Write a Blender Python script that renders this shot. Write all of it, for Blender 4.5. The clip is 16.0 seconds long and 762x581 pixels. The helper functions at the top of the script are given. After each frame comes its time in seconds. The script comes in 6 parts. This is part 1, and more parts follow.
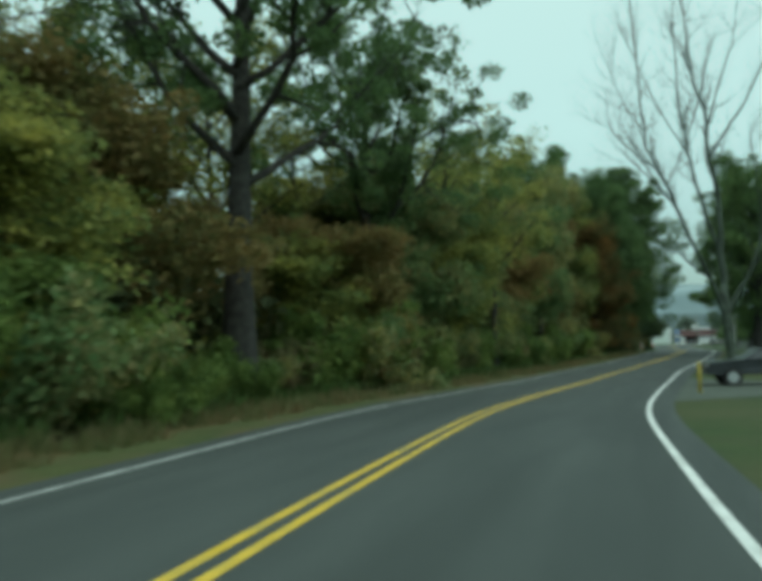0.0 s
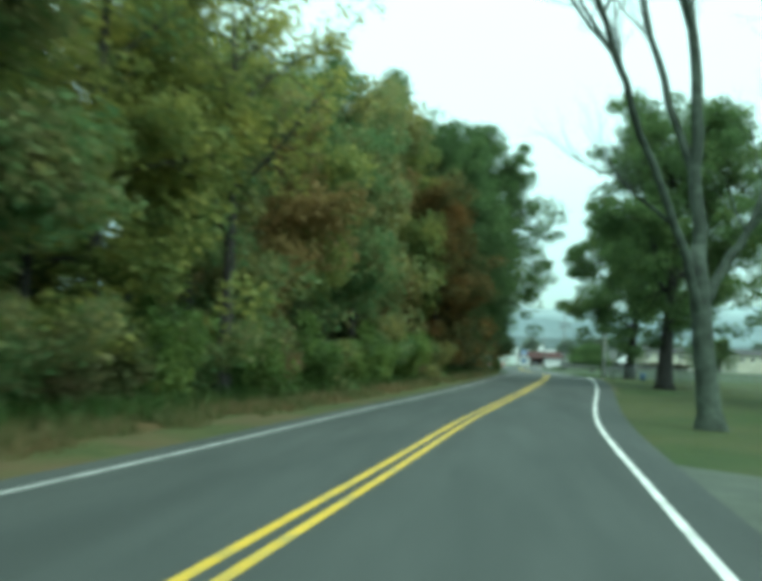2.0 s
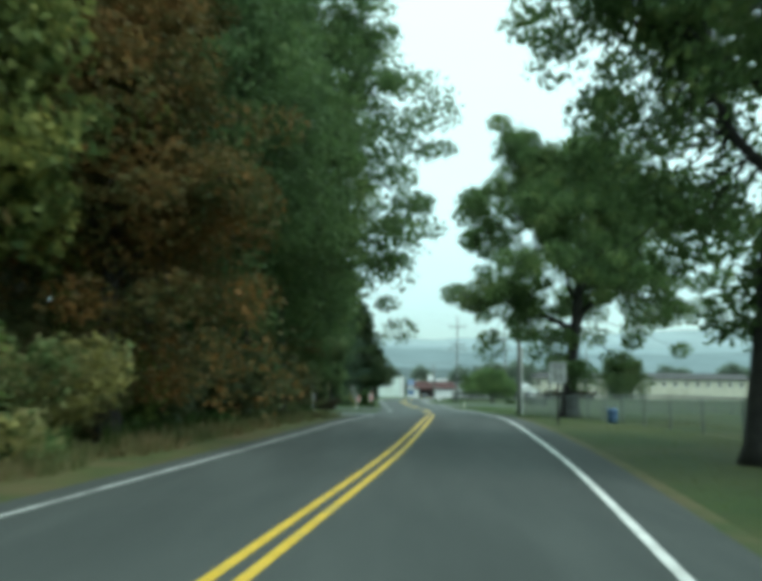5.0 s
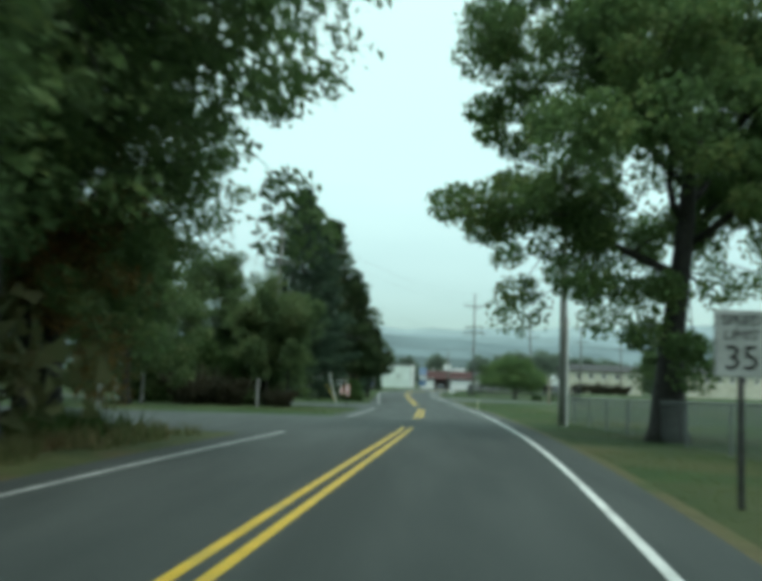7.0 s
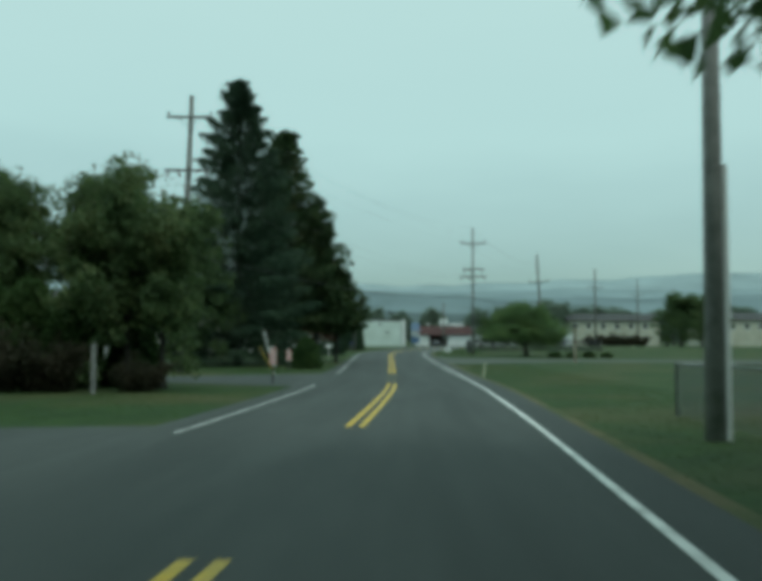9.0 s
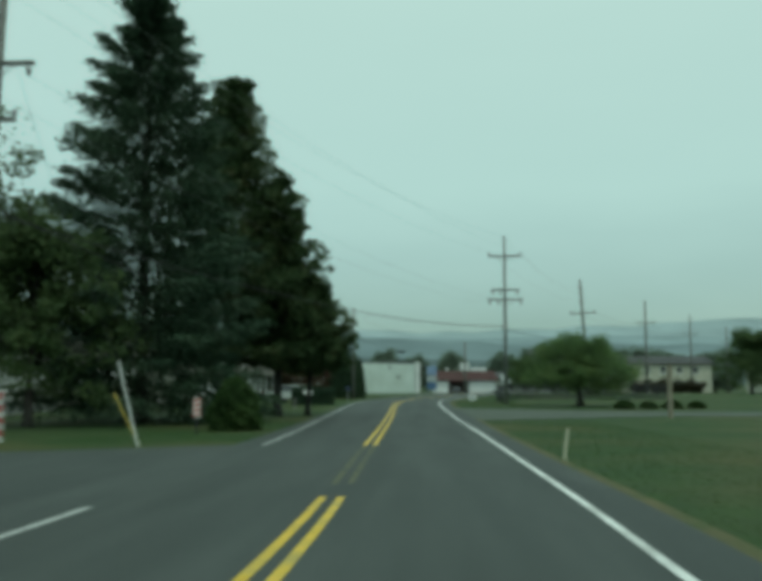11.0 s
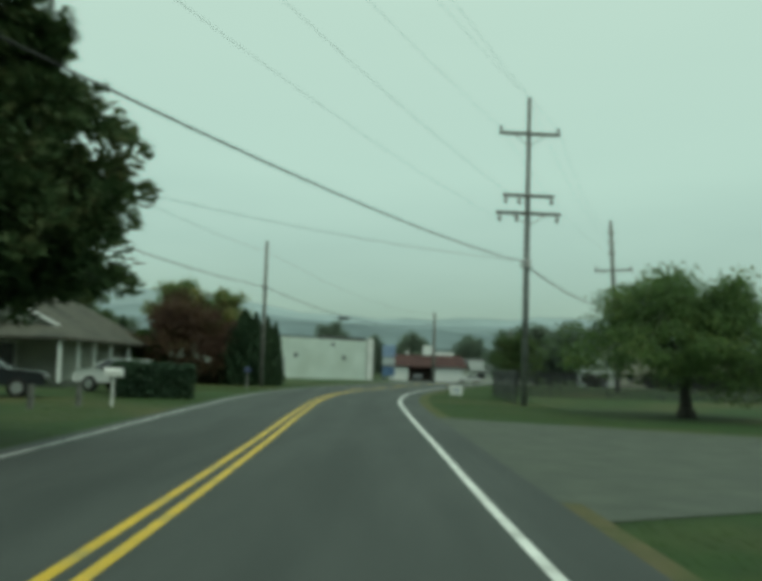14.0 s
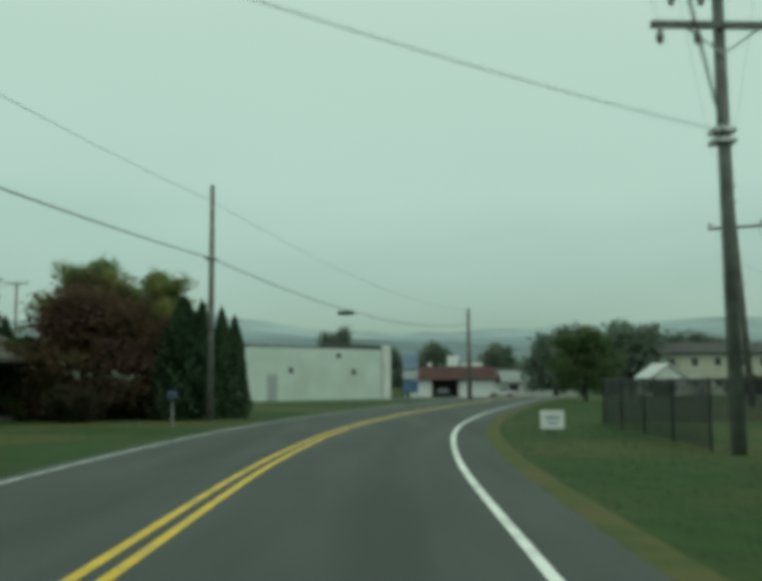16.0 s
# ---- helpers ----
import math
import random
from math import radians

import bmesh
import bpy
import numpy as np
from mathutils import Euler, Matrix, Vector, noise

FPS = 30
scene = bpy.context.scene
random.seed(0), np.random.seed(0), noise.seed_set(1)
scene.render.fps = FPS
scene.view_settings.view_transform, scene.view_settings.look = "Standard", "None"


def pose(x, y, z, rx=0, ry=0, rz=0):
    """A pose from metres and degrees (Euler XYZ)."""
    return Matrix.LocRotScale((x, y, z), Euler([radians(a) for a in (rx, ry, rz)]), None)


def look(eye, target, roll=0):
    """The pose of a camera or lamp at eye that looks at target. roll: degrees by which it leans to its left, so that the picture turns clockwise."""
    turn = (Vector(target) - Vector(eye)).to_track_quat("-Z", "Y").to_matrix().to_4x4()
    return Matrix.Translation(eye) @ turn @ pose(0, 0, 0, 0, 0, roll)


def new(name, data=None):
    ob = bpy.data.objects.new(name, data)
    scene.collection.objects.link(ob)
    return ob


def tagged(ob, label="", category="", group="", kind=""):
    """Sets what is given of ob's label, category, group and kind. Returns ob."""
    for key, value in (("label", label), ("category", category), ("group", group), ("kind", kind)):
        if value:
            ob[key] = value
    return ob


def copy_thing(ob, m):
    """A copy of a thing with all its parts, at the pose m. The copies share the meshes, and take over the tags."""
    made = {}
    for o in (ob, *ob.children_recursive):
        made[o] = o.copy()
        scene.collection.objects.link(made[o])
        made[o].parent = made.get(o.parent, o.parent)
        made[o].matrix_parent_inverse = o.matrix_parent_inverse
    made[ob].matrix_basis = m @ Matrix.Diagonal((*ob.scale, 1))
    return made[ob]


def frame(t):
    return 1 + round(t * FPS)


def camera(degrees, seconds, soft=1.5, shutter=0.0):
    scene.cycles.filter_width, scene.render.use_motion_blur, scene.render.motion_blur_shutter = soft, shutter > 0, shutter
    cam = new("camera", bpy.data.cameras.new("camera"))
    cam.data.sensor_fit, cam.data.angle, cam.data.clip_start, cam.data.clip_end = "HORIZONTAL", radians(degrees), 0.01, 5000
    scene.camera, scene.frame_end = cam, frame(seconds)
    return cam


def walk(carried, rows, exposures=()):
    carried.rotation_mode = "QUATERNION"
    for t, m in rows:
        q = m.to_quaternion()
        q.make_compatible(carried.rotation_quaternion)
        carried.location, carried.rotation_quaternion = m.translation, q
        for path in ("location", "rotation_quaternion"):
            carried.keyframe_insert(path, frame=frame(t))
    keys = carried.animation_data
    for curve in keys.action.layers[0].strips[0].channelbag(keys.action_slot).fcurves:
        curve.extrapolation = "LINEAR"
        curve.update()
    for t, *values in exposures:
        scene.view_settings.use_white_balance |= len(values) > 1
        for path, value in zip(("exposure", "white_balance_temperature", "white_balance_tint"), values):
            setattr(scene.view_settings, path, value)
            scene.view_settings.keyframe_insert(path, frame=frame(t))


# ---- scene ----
cam = camera(46.0, 16.0, soft=6.0, shutter=0.5)
PATH = [
    (0, (-5.074, -129.934, 2.758), (-7.902, -120.358, 3.312), -1.26),
    (0.5, (-5.787, -123.59, 2.666), (-8.759, -114.071, 3.408), -1.46),
    (1, (-6.211, -116.872, 2.639), (-9.064, -107.308, 3.273), -0.55),
    (1.5, (-6.249, -109.633, 2.47), (-8.359, -99.88, 3.119), 0.67),
    (2, (-6.253, -102.378, 2.37), (-7.464, -92.474, 3.037), 2.17),
    (2.5, (-6.152, -95.971, 2.258), (-6.666, -86.016, 3.053), 1.85),
    (3, (-5.937, -89.948, 2.194), (-5.947, -79.961, 2.703), 0.76),
    (5.5, (-2.712, -60.778, 2.114), (-2.759, -50.843, 3.251), 0.52),
    (6, (-2.094, -55.297, 2.178), (-2.375, -45.341, 3.074), 0.71),
    (6.5, (-1.461, -49.612, 2.199), (-1.472, -39.657, 3.143), 1.17),
    (7, (-0.907, -44.003, 2.208), (-1.187, -34.052, 3.151), 1.94),
    (7.5, (-0.438, -38.388, 2.215), (-0.634, -28.437, 3.184), 0.95),
    (8, (-0.036, -33.136, 2.222), (-0.087, -23.147, 2.686), -0.11),
    (10.5, (1.178, -4.687, 1.821), (0.643, 5.273, 2.548), 0.57),
    (11, (1.381, 0.719, 1.737), (0.938, 10.658, 2.742), 0.00),
    (11.5, (1.597, 6.382, 1.645), (1.506, 16.351, 2.421), 0.31),
    (12, (1.705, 11.852, 1.566), (1.707, 21.818, 2.395), 0.16),
    (12.5, (1.821, 17.269, 1.531), (1.821, 27.25, 2.147), 0.64),
    (13, (1.855, 22.551, 1.471), (1.795, 32.515, 2.321), -0.06),
    (13.5, (1.885, 27.838, 1.422), (1.774, 37.802, 2.255), 1.57),
    (14, (1.841, 33.142, 1.389), (1.841, 43.105, 2.246), 1.83),
    (14.5, (1.802, 38.366, 1.36), (1.528, 48.317, 2.307), 1.60),
    (15, (1.728, 43.49, 1.372), (1.535, 53.465, 2.056), 0.10),
    (15.5, (1.706, 48.773, 1.355), (1.492, 58.726, 2.293), 0.46),
    (16, (1.706, 53.908, 1.364), (1.541, 63.854, 2.391), -0.45),
]
walk(cam, [(t, look(eye, target, roll)) for t, eye, target, roll in PATH],
     exposures=[(0.0, -0.52, 6250, -4), (0.5, 0.04, 6330, -7), (1.0, 0.27, 6300, -8), (1.5, 0.36, 6120, -10), (2.5, 0.31, 6080, -12), (3.0, 0.25, 6020, -13), (5.5, 0.18, 6180, 2), (6.5, 0.14, 6200, 2), (7.0, -0.15, 6300, 2), (7.5, -0.6, 6100, 2), (8.0, -0.7, 6050, 1), (10.5, -0.8, 6400, -6), (12.5, -0.8, 6500, -6), (14.0, -0.78, 7000, -6), (16.0, -0.86, 7000, -5)])

# ---- light: an overcast sky and a wide, weak sun ----
world = bpy.data.worlds.new("world")
scene.world = world
world.use_nodes = True
wn, wl_ = world.node_tree.nodes, world.node_tree.links
wn.clear()
sky = wn.new("ShaderNodeTexSky")
sky.sky_type, sky.sun_disc = "NISHITA", False
sky.sun_elevation, sky.sun_rotation = radians(60), radians(140)
bg_sky = wn.new("ShaderNodeBackground")
bg_sky.inputs["Strength"].default_value = 0.05
wl_.new(sky.outputs[0], bg_sky.inputs["Color"])
wc = wn.new("ShaderNodeTexCoord")
wsep = wn.new("ShaderNodeSeparateXYZ")
wl_.new(wc.outputs["Generated"], wsep.inputs[0])
wnoise = wn.new("ShaderNodeTexNoise")
wnoise.inputs["Scale"].default_value = 2.2
wnoise.inputs["Detail"].default_value = 4
wstretch = wn.new("ShaderNodeMapping")
wstretch.inputs["Scale"].default_value = (1.0, 1.0, 4.0)
wl_.new(wc.outputs["Generated"], wstretch.inputs["Vector"])
wl_.new(wstretch.outputs[0], wnoise.inputs["Vector"])
wmix = wn.new("ShaderNodeMath")
wmix.operation = "MULTIPLY_ADD"
wl_.new(wnoise.outputs["Fac"], wmix.inputs[0])
wmix.inputs[1].default_value = 0.12
wl_.new(wsep.outputs["Z"], wmix.inputs[2])
wr_ = wn.new("ShaderNodeValToRGB")
cr = wr_.color_ramp
cr.elements[0].position, cr.elements[0].color = 0.03, (0.17, 0.27, 0.262, 1)
cr.elements[1].position, cr.elements[1].color = 0.62, (0.80, 1.0, 0.925, 1)
for pos, col in ((0.09, (0.25, 0.385, 0.365, 1)), (0.16, (0.405, 0.56, 0.518, 1)), (0.28, (0.615, 0.815, 0.747, 1))):
    cr.elements.new(pos).color = col
wl_.new(wmix.outputs[0], wr_.inputs["Fac"])
bg_cloud = wn.new("ShaderNodeBackground")
bg_cloud.inputs["Strength"].default_value = 1.2
wl_.new(wr_.outputs[0], bg_cloud.inputs["Color"])
wadd = wn.new("ShaderNodeAddShader")
wl_.new(bg_sky.outputs[0], wadd.inputs[0])
wl_.new(bg_cloud.outputs[0], wadd.inputs[1])
wout = wn.new("ShaderNodeOutputWorld")
wl_.new(wadd.outputs[0], wout.inputs["Surface"])
sun = new("sun", bpy.data.lights.new("sun", "SUN"))
sun.data.energy, sun.data.angle, sun.data.color = 1.4, radians(20), (1.0, 0.97, 0.92)
sun.matrix_world = look((0, 0, 60), (-22, 26, 0))

# ---- materials ----


def base_material(name):
    m = bpy.data.materials.new(name)
    m.use_nodes = True
    n = m.node_tree.nodes
    return m, n, m.node_tree.links, n["Principled BSDF"]


def surface(name, a, b, scale=6.0, rough=0.8, bump=0.15, fine=60.0, metal=0.0, stain=None, stain_scale=0.6, spec=0.3, along=None):
    """Two colours blended by coarse noise, fine grain on top, optional wide stains, and relief."""
    m, n, l, p = base_material(name)
    tc = n.new("ShaderNodeTexCoord")
    n1 = n.new("ShaderNodeTexNoise")
    n1.inputs["Scale"].default_value, n1.inputs["Detail"].default_value = scale, 6
    l.new(tc.outputs["Object"], n1.inputs["Vector"])
    if along:
        worn = n.new("ShaderNodeMapping")
        worn.inputs["Scale"].default_value = (1.0, 0.14, 1.0)
        l.new(tc.outputs["Object"], worn.inputs["Vector"])
        l.new(worn.outputs[0], n1.inputs["Vector"])
    n2 = n.new("ShaderNodeTexNoise")
    n2.inputs["Scale"].default_value, n2.inputs["Detail"].default_value = fine, 3
    l.new(tc.outputs["Object"], n2.inputs["Vector"])
    ramp = n.new("ShaderNodeValToRGB")
    ramp.color_ramp.elements[0].position, ramp.color_ramp.elements[0].color = 0.35, (*a, 1)
    ramp.color_ramp.elements[1].position, ramp.color_ramp.elements[1].color = 0.65, (*b, 1)
    l.new(n1.outputs["Fac"], ramp.inputs["Fac"])
    mul = n.new("ShaderNodeMix")
    mul.data_type, mul.blend_type = "RGBA", "OVERLAY"
    mul.inputs[0].default_value = 0.45
    l.new(ramp.outputs[0], mul.inputs[6])
    l.new(n2.outputs["Fac"], mul.inputs[7])
    out = mul.outputs[2]
    if stain:
        n3 = n.new("ShaderNodeTexNoise")
        n3.inputs["Scale"].default_value, n3.inputs["Detail"].default_value = stain_scale, 5
        if along:
            mp = n.new("ShaderNodeMapping")
            mp.inputs["Scale"].default_value = along
            l.new(tc.outputs["Object"], mp.inputs["Vector"])
            l.new(mp.outputs[0], n3.inputs["Vector"])
        else:
            l.new(tc.outputs["Object"], n3.inputs["Vector"])
        r3 = n.new("ShaderNodeValToRGB")
        r3.color_ramp.elements[0].position, r3.color_ramp.elements[1].position = 0.48, 0.68
        l.new(n3.outputs["Fac"], r3.inputs["Fac"])
        mx = n.new("ShaderNodeMix")
        mx.data_type = "RGBA"
        l.new(r3.outputs[0], mx.inputs[0])
        l.new(out, mx.inputs[6])
        mx.inputs[7].default_value = (*stain, 1)
        out = mx.outputs[2]
    l.new(out, p.inputs["Base Color"])
    p.inputs["Roughness"].default_value, p.inputs["Metallic"].default_value = rough, metal
    p.inputs["Specular IOR Level"].default_value = spec
    if bump:
        bp = n.new("ShaderNodeBump")
        bp.inputs["Strength"].default_value, bp.inputs["Distance"].default_value = bump, 0.02
        l.new(n2.outputs["Fac"], bp.inputs["Height"])
        l.new(bp.outputs[0], p.inputs["Normal"])
    return m


def foliage(name, colours, rough=0.6, glow=0.48):
    """Leaves: one of several colours per leaf, shifted per plant, a part of the light passing through."""
    m, n, l, p = base_material(name)
    geo = n.new("ShaderNodeNewGeometry")
    info = n.new("ShaderNodeObjectInfo")
    tc = n.new("ShaderNodeTexCoord")
    nz = n.new("ShaderNodeTexNoise")
    nz.inputs["Scale"].default_value, nz.inputs["Detail"].default_value = 0.55, 3
    l.new(tc.outputs["Object"], nz.inputs["Vector"])
    mixv = n.new("ShaderNodeMath")
    mixv.operation = "MULTIPLY_ADD"
    l.new(geo.outputs["Random Per Island"], mixv.inputs[0])
    mixv.inputs[1].default_value = 0.42
    sub = n.new("ShaderNodeMath")
    sub.operation = "MULTIPLY_ADD"
    l.new(nz.outputs["Fac"], sub.inputs[0])
    sub.inputs[1].default_value = 1.5
    sub.inputs[2].default_value = -0.5
    l.new(sub.outputs[0], mixv.inputs[2])
    add = n.new("ShaderNodeMath")
    add.operation = "MULTIPLY_ADD"
    l.new(info.outputs["Random"], add.inputs[0])
    add.inputs[1].default_value = 0.3
    l.new(mixv.outputs[0], add.inputs[2])
    ramp = n.new("ShaderNodeValToRGB")
    els = ramp.color_ramp.elements
    k = len(colours)
    els[0].position, els[0].color = 0.1, (*colours[0], 1)
    els[1].position, els[1].color = 1.0, (*colours[-1], 1)
    for i in range(1, k - 1):
        els.new(0.1 + 0.9 * i / (k - 1)).color = (*colours[i], 1)
    l.new(add.outputs[0], ramp.inputs["Fac"])
    l.new(ramp.outputs[0], p.inputs["Base Color"])
    p.inputs["Roughness"].default_value = rough
    p.inputs["Specular IOR Level"].default_value = 0.2
    tr = n.new("ShaderNodeBsdfTranslucent")
    l.new(ramp.outputs[0], tr.inputs["Color"])
    mix = n.new("ShaderNodeMixShader")
    mix.inputs[0].default_value = glow
    l.new(p.outputs[0], mix.inputs[1])
    l.new(tr.outputs[0], mix.inputs[2])
    l.new(mix.outputs[0], n["Material Output"].inputs["Surface"])
    return m


ASPHALT = surface("asphalt", (0.055, 0.065, 0.062), (0.073, 0.084, 0.080), 1.2, 0.85, 0.35, 90, stain=(0.049, 0.058, 0.055), stain_scale=1.0, along=(0.9, 0.05, 1.0))
DRIVE = surface("worn_drive", (0.071, 0.084, 0.069), (0.096, 0.111, 0.090), 1.5, 0.9, 0.4, 70, stain=(0.077, 0.090, 0.076))
YELLOW = surface("yellow_paint", (0.60, 0.40, 0.035), (0.72, 0.49, 0.06), 3.0, 0.6, 0.2, 120, stain=(0.42, 0.33, 0.09), stain_scale=2.0)
WHITE_LINE = surface("white_line_paint", (0.66, 0.68, 0.66), (0.82, 0.83, 0.81), 3.0, 0.6, 0.2, 120, stain=(0.45, 0.46, 0.44), stain_scale=1.6)
WORN_LINE = surface("worn_white_paint", (0.361, 0.378, 0.361), (0.516, 0.533, 0.516), 3.0, 0.6, 0.2, 120, stain=(0.241, 0.249, 0.241), stain_scale=1.6)
GRASS = surface("grass_ground", (0.018, 0.045, 0.009), (0.029, 0.063, 0.012), 1.4, 0.95, 0.35, 22, stain=(0.072, 0.072, 0.024), stain_scale=0.16)


def dry_lawn(material, y0, y1, colour):
    """Thin yellowing grass over the lawn's southern stretch, thinning out between y0 and y1, and in patches."""
    n, l = material.node_tree.nodes, material.node_tree.links
    p = n["Principled BSDF"]
    green = p.inputs["Base Color"].links[0].from_socket
    tc = n.new("ShaderNodeTexCoord")
    sep = n.new("ShaderNodeSeparateXYZ")
    l.new(tc.outputs["Object"], sep.inputs[0])
    fade = n.new("ShaderNodeMapRange")
    fade.inputs["From Min"].default_value, fade.inputs["From Max"].default_value = y0, y1
    fade.inputs["To Min"].default_value, fade.inputs["To Max"].default_value = 0.22, 0.0
    l.new(sep.outputs["Y"], fade.inputs["Value"])
    nz = n.new("ShaderNodeTexNoise")
    nz.inputs["Scale"].default_value, nz.inputs["Detail"].default_value = 0.22, 6
    l.new(tc.outputs["Object"], nz.inputs["Vector"])
    both = n.new("ShaderNodeMath")
    both.operation = "ADD"
    l.new(fade.outputs[0], both.inputs[0])
    l.new(nz.outputs["Fac"], both.inputs[1])
    edge = n.new("ShaderNodeMapRange")
    edge.inputs["From Min"].default_value, edge.inputs["From Max"].default_value = 0.48, 0.85
    edge.inputs["To Max"].default_value = 0.9
    l.new(both.outputs[0], edge.inputs["Value"])
    mx = n.new("ShaderNodeMix")
    mx.data_type = "RGBA"
    l.new(edge.outputs[0], mx.inputs[0])
    l.new(green, mx.inputs[6])
    mx.inputs[7].default_value = (*colour, 1)
    l.new(mx.outputs[2], p.inputs["Base Color"])


dry_lawn(GRASS, -38.0, -14.0, (0.060, 0.068, 0.025))
VERGE = surface("verge_litter", (0.088, 0.068, 0.028), (0.136, 0.096, 0.040), 2.0, 0.95, 0.8, 45, stain=(0.056, 0.080, 0.024), stain_scale=0.5)
SAND = surface("sandy_edge", (0.085, 0.085, 0.04), (0.12, 0.105, 0.05), 1.5, 0.95, 0.6, 45, stain=(0.05, 0.075, 0.025), stain_scale=0.7)
BARK = surface("bark", (0.034, 0.032, 0.028), (0.068, 0.064, 0.056), 5.0, 0.9, 0.9, 30)
# The same bark in a darker tone, a little smoother.
BARK_DARK = surface("dark_bark", (0.020, 0.020, 0.018), (0.042, 0.040, 0.036), 5.0, 0.7, 0.9, 30)
BARK_PALE = surface("dead_bark", (0.052, 0.066, 0.052), (0.087, 0.112, 0.087), 4.0, 0.9, 0.7, 30, stain=(0.029, 0.038, 0.029), stain_scale=1.5)
POLE_WOOD = surface("pole_wood", (0.115, 0.116, 0.105), (0.203, 0.203, 0.188), 4.0, 0.85, 0.5, 40)
POLE_PALE = surface("weathered_pole_wood", (0.167, 0.182, 0.178), (0.261, 0.275, 0.269), 4.0, 0.85, 0.5, 40, stain=(0.104, 0.110, 0.103), stain_scale=1.2)
POLE_GREY = surface("pole_grey_wood", (0.20, 0.205, 0.195), (0.30, 0.30, 0.285), 4.0, 0.85, 0.5, 40)
ARM_WOOD = surface("crossarm_wood", (0.120, 0.125, 0.117), (0.204, 0.206, 0.195), 5.0, 0.85, 0.4, 50)
PORCELAIN = surface("porcelain", (0.16, 0.17, 0.17), (0.24, 0.25, 0.25), 5.0, 0.3, 0.0, 40, spec=0.5)
WIRE = surface("bare_wire", (0.20, 0.21, 0.21), (0.28, 0.29, 0.29), 4.0, 0.5, 0.0, metal=0.3)
CABLE = surface("cable_jacket", (0.03, 0.03, 0.03), (0.055, 0.055, 0.055), 4.0, 0.6, 0.0)
STEEL = surface("galvanised_steel", (0.36, 0.38, 0.38), (0.48, 0.50, 0.50), 12.0, 0.45, 0.1, 80, metal=0.7)
DARK_METAL = surface("dark_metal", (0.03, 0.032, 0.035), (0.055, 0.055, 0.06), 6.0, 0.5, 0.1, 60, metal=0.3)
WHITE_PAINT = surface("white_paint", (0.630, 0.657, 0.639), (0.720, 0.738, 0.720), 0.8, 0.7, 0.1, 40, stain=(0.522, 0.549, 0.522), stain_scale=0.25)
WHITE_BLOCK = surface("white_painted_block", (0.514, 0.596, 0.554), (0.590, 0.671, 0.626), 0.5, 0.8, 0.3, 30, stain=(0.487, 0.561, 0.510), stain_scale=0.3)
TRIM_WHITE = surface("white_trim", (0.72, 0.74, 0.72), (0.8, 0.81, 0.8), 3, 0.5, 0.0)
BEIGE = surface("beige_siding", (0.43, 0.43, 0.35), (0.51, 0.50, 0.41), 0.7, 0.8, 0.2, 40, stain=(0.40, 0.39, 0.31), stain_scale=0.3)
SAGE = surface("grey_green_siding", (0.28, 0.30, 0.25), (0.36, 0.375, 0.31), 0.7, 0.8, 0.2, 40)
ROOF_DARK = surface("dark_roof", (0.05, 0.052, 0.055), (0.085, 0.085, 0.085), 2.0, 0.9, 0.5, 40)
ROOF_BROWN = surface("brown_shingle", (0.066, 0.065, 0.052), (0.102, 0.098, 0.078), 2.5, 0.9, 0.6, 35, stain=(0.054, 0.055, 0.046))
ROOF_RED = surface("red_roof", (0.070, 0.036, 0.036), (0.098, 0.048, 0.047), 1.2, 0.7, 0.2, 30, stain=(0.10, 0.052, 0.046))
GLASS_DARK = surface("window_glass", (0.03, 0.035, 0.04), (0.06, 0.065, 0.07), 2.0, 0.08, 0.0, spec=0.6)
# White sheeting greyed down to look backlit, with slight stains.
SIGN_FACE = surface("backlit_sign_sheeting", (0.336, 0.369, 0.361), (0.400, 0.435, 0.426), 3, 0.5, 0.0, stain=(0.288, 0.320, 0.303), stain_scale=2.0)
GREY_DOOR = surface("grey_painted_steel", (0.26, 0.29, 0.28), (0.32, 0.35, 0.34), 3, 0.5, 0.05)
RED_PAINT = surface("red_reflective", (0.42, 0.06, 0.05), (0.5, 0.08, 0.06), 4, 0.5, 0.0)
PALE_INK = surface("faded_blue_ink", (0.32, 0.38, 0.46), (0.38, 0.44, 0.52), 3, 0.5, 0.0)
DULL_BLUE = surface("dull_blue_paint", (0.05, 0.065, 0.14), (0.07, 0.085, 0.17), 3, 0.6, 0.0)
BLUE_PAINT = surface("blue_plastic", (0.077, 0.137, 0.255), (0.110, 0.189, 0.323), 3, 0.45, 0.0)
YELLOW_PLASTIC = surface("yellow_plastic", (0.40, 0.31, 0.05), (0.48, 0.38, 0.08), 3, 0.5, 0.0)
SIGN_BLACK = surface("sign_black", (0.015, 0.015, 0.015), (0.025, 0.025, 0.025), 3, 0.5, 0.0)
CAR_DARK = surface("dark_car_paint", (0.02, 0.024, 0.028), (0.03, 0.034, 0.04), 1, 0.25, 0.0, spec=0.6)
CAR_WHITE = surface("white_car_paint", (0.62, 0.64, 0.63), (0.7, 0.72, 0.71), 1, 0.3, 0.0, spec=0.6)
RUBBER = surface("rubber", (0.015, 0.015, 0.015), (0.03, 0.03, 0.03), 6, 0.9, 0.1)
HEDGE_SOIL = surface("dark_soil", (0.04, 0.035, 0.025), (0.07, 0.055, 0.04), 4, 0.95, 0.5)
